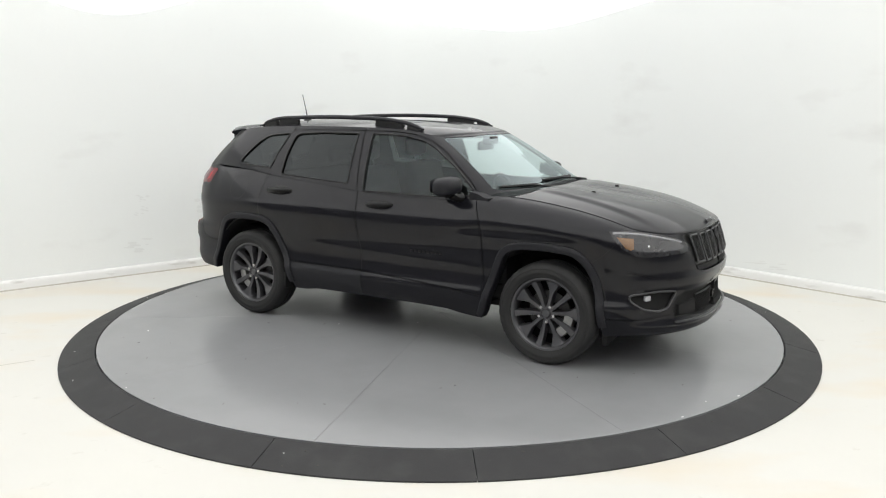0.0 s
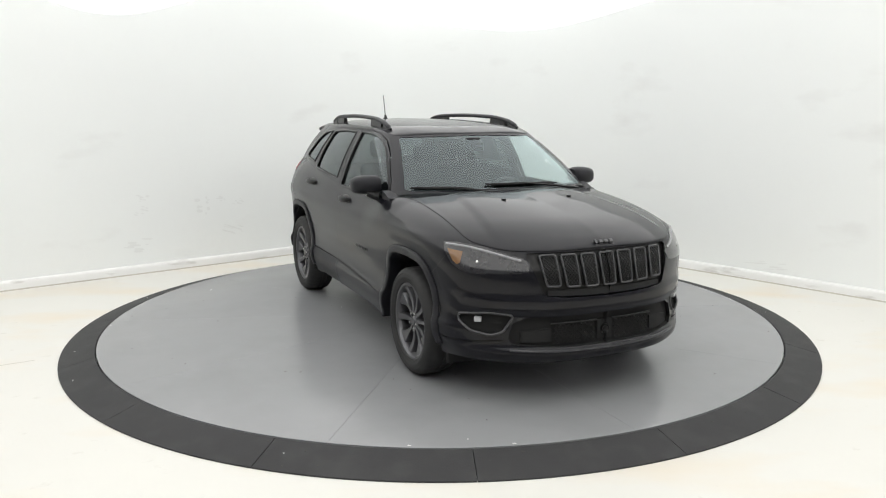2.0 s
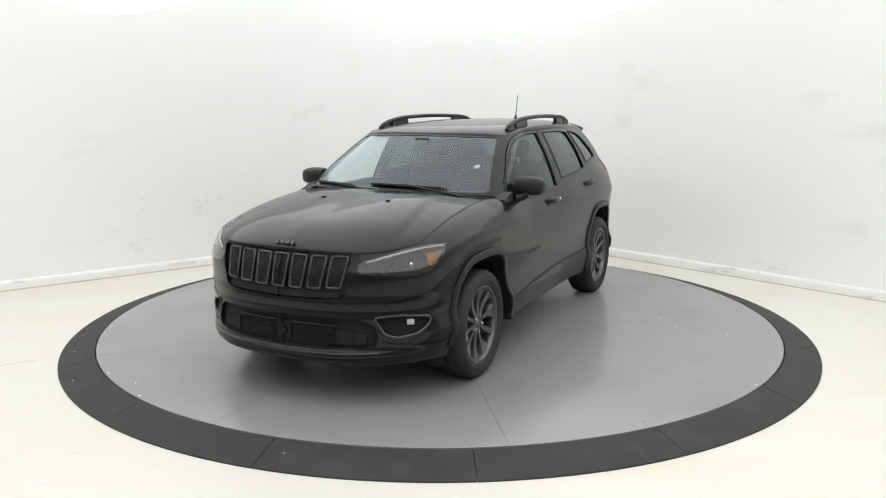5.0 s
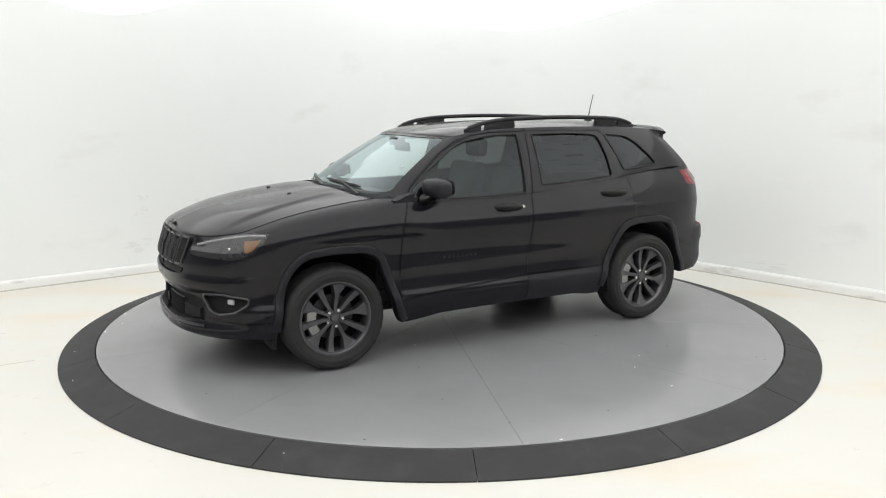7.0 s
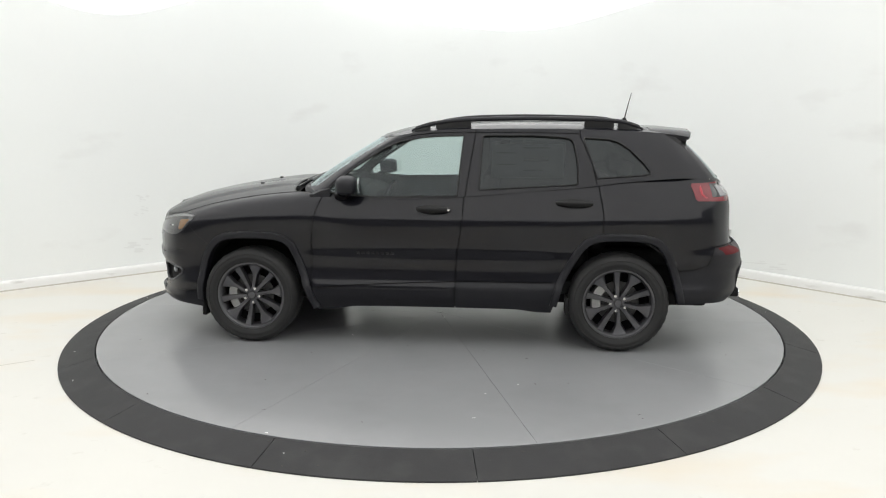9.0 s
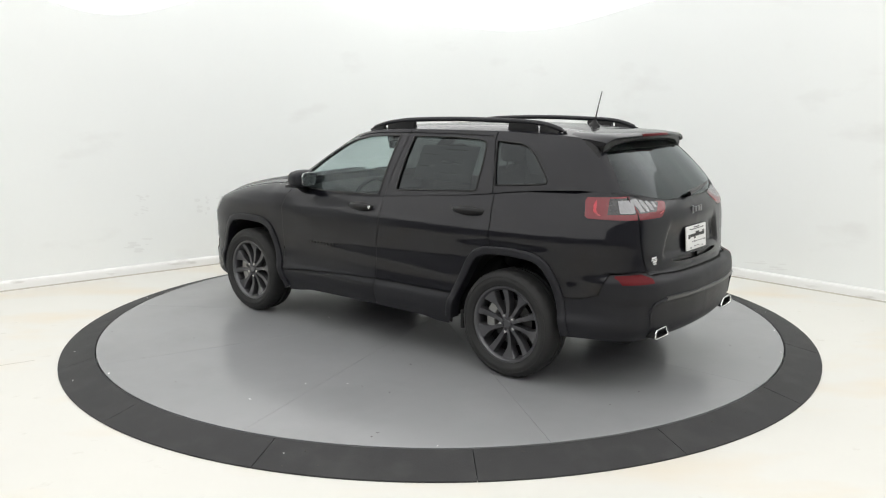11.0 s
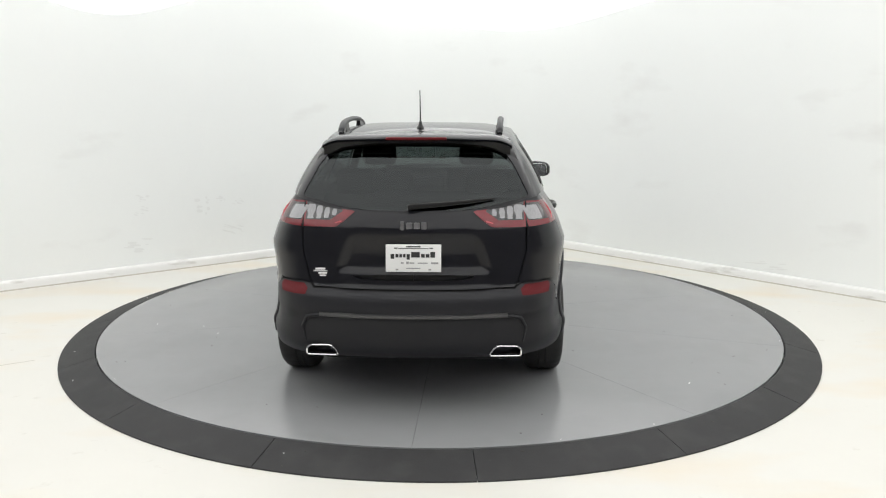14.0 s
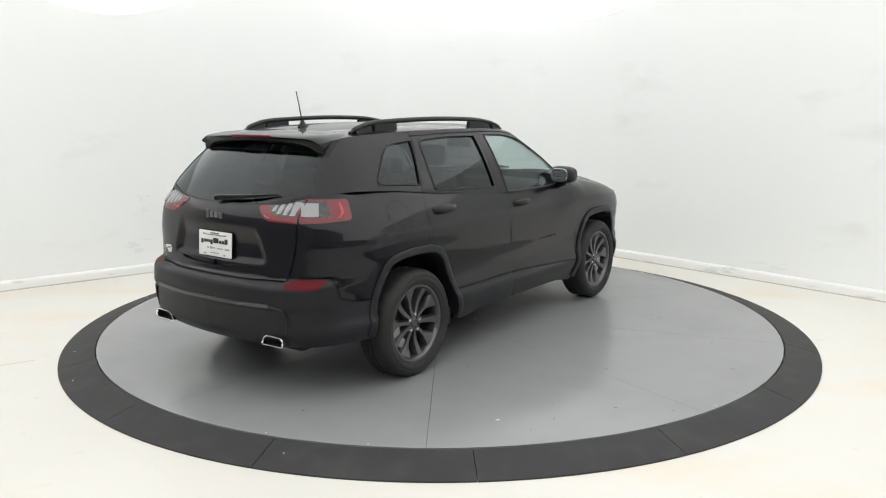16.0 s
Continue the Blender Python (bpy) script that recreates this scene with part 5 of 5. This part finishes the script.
tube(bm, [(-2.178, 0.035, 1.200), (-2.172, 0.0, 1.207), (-2.158, -0.16, 1.218), (-2.135, -0.32, 1.232), (-2.10, -0.455, 1.244)], [0.017, 0.018, 0.014, 0.011, 0.005], seg=8, flat=0.8)
part("rear_wiper", bm, TRIM_BLACK, tailgate, "black rear wiper arm")

# ---- rear end: exhaust tips, plate, badges, bumper step ----
for s in (1, -1):
    ring = [(0.610, 0.368), (0.610, 0.405), (0.590, 0.423), (0.480, 0.423), (0.455, 0.408), (0.434, 0.374), (0.438, 0.364)]
    bm = bmesh.new()
    outer_r = [Vector((x_rear(0.5, 0.425) - 0.003, s * y, z)) for y, z in rounded(ring, 0.012)]
    tube(bm, outer_r, 0.0055, True, 8)
    tip = part("exhaust_tip", bm, CHROME, car, "flat chrome exhaust outlet")
    bm = bmesh.new()
    ring_loft(bm, [[p + Vector((d, 0, 0)) for p in outer_r] for d in (0.0, 0.05, 0.14)], True, False)
    part("outlet_wall", bm, MATT_BLACK, tip)
    bm = bmesh.new()
    vs = [bm.verts.new(p + Vector((0.06, 0, 0))) for p in outer_r]
    bm.faces.new(vs)
    r = bmesh.ops.extrude_face_region(bm, geom=bm.faces[:])
    moved_v = [x for x in r["geom"] if isinstance(x, bmesh.types.BMVert)]
    bmesh.ops.translate(bm, verts=moved_v, vec=(0.01, 0, 0))
    part("outlet_baffle", bm, MATT_BLACK, tip)
    # bumper corner step
    bm = bmesh.new()
    tube(bm, [Vector((x_rear(y, z) - 0.002, s * y, z)) for y, z in ((0.62, 0.44), (0.635, 0.53), (0.605, 0.588), (0.55, 0.604), (0.40, 0.606))], [0.004, 0.010, 0.013, 0.011, 0.006], seg=8)
    part("bumper_crease", bm, CLADDING, rear_bumper)
bm = bmesh.new()
rings = []
for k in range(21):
    y = -0.53 + 1.06 * k / 20
    x = x_rear(y, 0.61)
    deep = 0.0 if abs(y) > 0.36 else 0.006
    rings.append([Vector((x + 0.012, y, 0.626)), Vector((x - 0.012, y, 0.622 - deep)), Vector((x - 0.010, y, 0.600)), Vector((x + 0.012, y, 0.592))])
ring_loft(bm, rings)
part("bumper_step", bm, DARK_CHROME, rear_bumper, "grey strip along the rear bumper")

PX = -2.224
bm = bmesh.new()
box(bm, PX - 0.006, PX + 0.004, -0.156, 0.156, 0.842, 0.999, 0.012, 3)
bmesh.ops.rotate(bm, verts=bm.verts, cent=(PX, 0, 0.92), matrix=Matrix.Rotation(radians(4), 3, "Y"))
plate = part("plate", bm, PLATE_WHITE, tailgate, "white advertising plate with dark print bars")


def bar(parent, y0, y1, z0, z1, material, x=PX - 0.0085, nm="print_bar"):
    bm = bmesh.new()
    box(bm, x, x + 0.003, min(y0, y1), max(y0, y1), z0, z1)
    if parent is plate:
        bmesh.ops.rotate(bm, verts=bm.verts, cent=(PX, 0, 0.92), matrix=Matrix.Rotation(radians(4), 3, "Y"))
    return part(nm, bm, material, parent, smooth=False)


for y0, y1, z0, z1 in ((0.128, 0.108, 0.918, 0.945), (0.100, 0.084, 0.926, 0.945), (0.078, 0.064, 0.926, 0.945), (0.058, 0.044, 0.926, 0.945), (0.038, 0.020, 0.914, 0.945),
                       (0.012, -0.036, 0.926, 0.957), (-0.044, -0.064, 0.926, 0.945), (-0.070, -0.090, 0.926, 0.945), (-0.096, -0.122, 0.926, 0.957)):
    bar(plate, y0, y1, z0, z1, INK)
for y0, y1, z0, z1 in ((0.07, 0.055, 0.890, 0.899), (0.04, 0.026, 0.888, 0.902), (0.022, -0.005, 0.891, 0.898), (-0.025, -0.08, 0.891, 0.897), (-0.10, -0.14, 0.889, 0.899),
                       (0.11, 0.09, 0.975, 0.981), (-0.09, -0.11, 0.975, 0.981), (0.085, -0.085, 0.974, 0.978), (0.04, -0.04, 0.984, 0.990), (0.10, 0.085, 0.853, 0.861), (-0.085, -0.10, 0.853, 0.861), (0.04, -0.04, 0.862, 0.867)):
    bar(plate, y0, y1, z0, z1, GREY_INK if z0 < 0.97 else INK)
# maker's badges as plain blocks
for k, (y, w, h) in enumerate(((0.062, 0.022, 0.050), (0.022, 0.034, 0.036), (-0.020, 0.034, 0.036), (-0.060, 0.030, 0.040))):
    bm = bmesh.new()
    xr = x_rear(0.05, 1.10)
    box(bm, xr - 0.008, xr + 0.004, y - w / 2, y + w / 2, 1.104 - h / 2, 1.104 + h / 2, 0.004)
    part("badge_block", bm, BADGE, tailgate, "dark chrome badge block")
for k, (y, w, h) in enumerate(((-0.055, 0.016, 0.030), (-0.019, 0.026, 0.022), (0.019, 0.026, 0.022), (0.055, 0.024, 0.026))):
    bm = bmesh.new()
    box(bm, -0.005, 0.006, y - w / 2, y + w / 2, -h / 2, h / 2, 0.003)
    bmesh.ops.rotate(bm, verts=bm.verts, matrix=Matrix.Rotation(radians(-48), 3, "Y"))
    moved(bm, (2.204, 0, 0.965))
    part("badge_block", bm, DARK_CHROME, hood, "dark chrome badge block")
for y0, y1, z0, z1 in ((0.562, 0.505, 0.846, 0.857), (0.572, 0.452, 0.837, 0.841), (0.545, 0.490, 0.822, 0.832), (0.538, 0.496, 0.809, 0.817)):
    bar(tailgate, y0, y1, z0, z1, PLATE_WHITE, x_rear(0.51, 0.83) - 0.003, "sticker_bar")
for k in range(8):
    x = 0.53 - 0.036 * k
    bm = bmesh.new()
    y = y_side(x, 0.705)
    box(bm, x - 0.011, x + 0.011, y - 0.003, y + 0.003, 0.696, 0.714, 0.001)
    solid_pair("badge_block", bm, TRIM_BLACK, doors["front_door"], "dark badge block")

# ---- cabin ----
def cushion(x0, x1, y0, y1, z0, z1, lean=0.0, bevel=0.05):
    bm = bmesh.new()
    box(bm, x0, x1, y0, y1, z0, z1, bevel, 4)
    if lean:
        bmesh.ops.rotate(bm, verts=bm.verts, cent=((x0 + x1) / 2, 0, z0), matrix=Matrix.Rotation(radians(lean), 3, "Y"))
    return bm


for y in (0.37, -0.37):
    seat = part("front_seat", cushion(-0.30, 0.24, y - 0.26, y + 0.26, 0.55, 0.76), SEAT, car, "black leather front seat")
    part("backrest", cushion(-0.36, -0.22, y - 0.25, y + 0.25, 0.68, 1.29, -14, 0.06), SEAT, seat)
    part("headrest", cushion(-0.545, -0.44, y - 0.13, y + 0.13, 1.315, 1.475, -6, 0.045), SEAT, seat)
    for d in (-0.05, 0.05):
        bm = bmesh.new()
        tube(bm, [(-0.47, y + d, 1.24), (-0.49, y + d, 1.36)], 0.007, seg=6)
        part("post", bm, STEEL, seat)
bench = part("rear_seat", cushion(-1.15, -0.62, -0.66, 0.66, 0.55, 0.75), SEAT, car, "black leather rear bench")
part("backrest", cushion(-1.26, -1.12, -0.66, 0.66, 0.68, 1.22, -16, 0.06), SEAT, bench)
for y in (-0.42, 0.42):
    part("headrest", cushion(-1.46, -1.37, y - 0.13, y + 0.13, 1.20, 1.36, -6, 0.04), SEAT, bench)
bm = bmesh.new()
rings = []
for k in range(13):
    y = -0.78 + 1.56 * k / 12
    cr = 0.03 * math.cos(y * 3.2)
    rings.append([Vector((1.0, y, 1.10)), Vector((0.85, y, 1.12 + cr * 0.4)), Vector((0.62, y, 1.085 + cr)), Vector((0.55, y, 1.03 + cr * 0.5)), Vector((0.60, y, 0.80)), Vector((0.62, y, 0.55)), Vector((1.0, y, 0.5))])
ring_loft(bm, rings)
dash = part("dashboard", bm, DASH, car, "dark vinyl dashboard")
bm = bmesh.new()
c = Vector((0.42, 0.37, 1.005))
tilt = Matrix.Rotation(radians(-24), 3, "Y")
tube(bm, [c + tilt @ Vector((0, 0.185 * math.cos(a), 0.185 * math.sin(a))) for a in [2 * math.pi * k / 36 for k in range(36)]], 0.015, True, 10)
sw = part("steering_wheel", bm, DASH, car, "black steering wheel")
bm = bmesh.new()
for a in (0.1, math.pi - 0.1, -math.pi / 2):
    tube(bm, [c, c + tilt @ Vector((0, 0.18 * math.cos(a), 0.18 * math.sin(a)))], 0.018, seg=8)
tube(bm, [c, c + Vector((0.2, 0, -0.08))], 0.03, seg=10)
part("wheel_hub", bm, DASH, sw)
part("centre_console", cushion(-0.30, 0.62, -0.12, 0.12, 0.45, 0.80, 0, 0.04), DASH, car)
bm = bmesh.new()
box(bm, 0.40, 0.425, -0.125, 0.125, 1.405, 1.475, 0.012, 3)
rv = part("rear_view_mirror", bm, TRIM_BLACK, car, "black rear-view mirror")
bm = bmesh.new()
box(bm, 0.415, 0.50, -0.065, 0.065, 1.450, 1.515, 0.015, 3)
part("camera_housing", bm, TRIM_BLACK, rv)
part("cargo_floor", cushion(-2.05, -1.25, -0.64, 0.64, 0.60, 0.72, 0, 0.03), SEAT, car)
part("cabin_floor", cushion(-1.25, 1.0, -0.80, 0.80, 0.40, 0.50, 0, 0.02), SEAT, car)
bm = coons([p + Vector((-0.03, 0, -0.03)) for p in EAVES[:cA + 1]], [p + Vector((0.03, 0, -0.03)) for p in EAVES[cD:][::-1]], [p + Vector((0, 0, -0.04)) for p in ROOF_MID], [p + Vector((0, -0.03, -0.02)) for p in EAVES[cA:cD + 1]], 12, 24)
skin("headliner", joined(face_out(bm, (-0.6, 0, 3.0))), mat("grey_headliner", (0.22, 0.22, 0.215), 0.9, var=0.05), car, "grey fabric headliner", 0, False)

# stickers inside the glass
bm = bmesh.new()
rows = []
for j in range(5):
    z = 1.250 + 0.235 * j / 4
    rows.append([Vector((x, 0.838 - 0.525 * (z - 1.13) - 0.004, z)) for x in (-0.43, -0.60, -0.78, -0.95)])
bm = grid_bm(rows)
sticker = skin("price_sheet", face_out(bm), PAPER, doors["rear_door"][0], "printed paper sheet behind the tinted glass", 0.002)
for x0, x1, z0, z1 in ((-0.66, -0.85, 1.455, 1.462), (-0.66, -0.84, 1.365, 1.385), (-0.66, -0.80, 1.30, 1.306), (-0.47, -0.60, 1.42, 1.425), (-0.47, -0.60, 1.34, 1.345)):
    bm = grid_bm([[Vector((x, 0.842 - 0.525 * (z - 1.13) - 0.001, z)) for x in (x0, x1)] for z in (z0, z1)])
    skin("print_bar", face_out(bm), GREY_INK, sticker, "", 0.001)
bm = grid_bm([[on_screen(y, s, -0.022) for y in (0.535, 0.57)] for s in (0.47, 0.53)])
skin("inspection_sticker", face_out(bm), PLATE_WHITE, windscreen, "small white paper sticker", 0.001)


def motions():
    """The turntable turns at an even pace and carries the car."""
    times = [k * 0.5 for k in range(33)]
    spin = [(t, pose(0, 0, 0, 0, 0, -31.15 - 17.2027 * t)) for t in times]
    walk(disc, spin)
    walk(car, [(t, m @ pose(*CAR_OFF)) for t, m in spin])


motions()
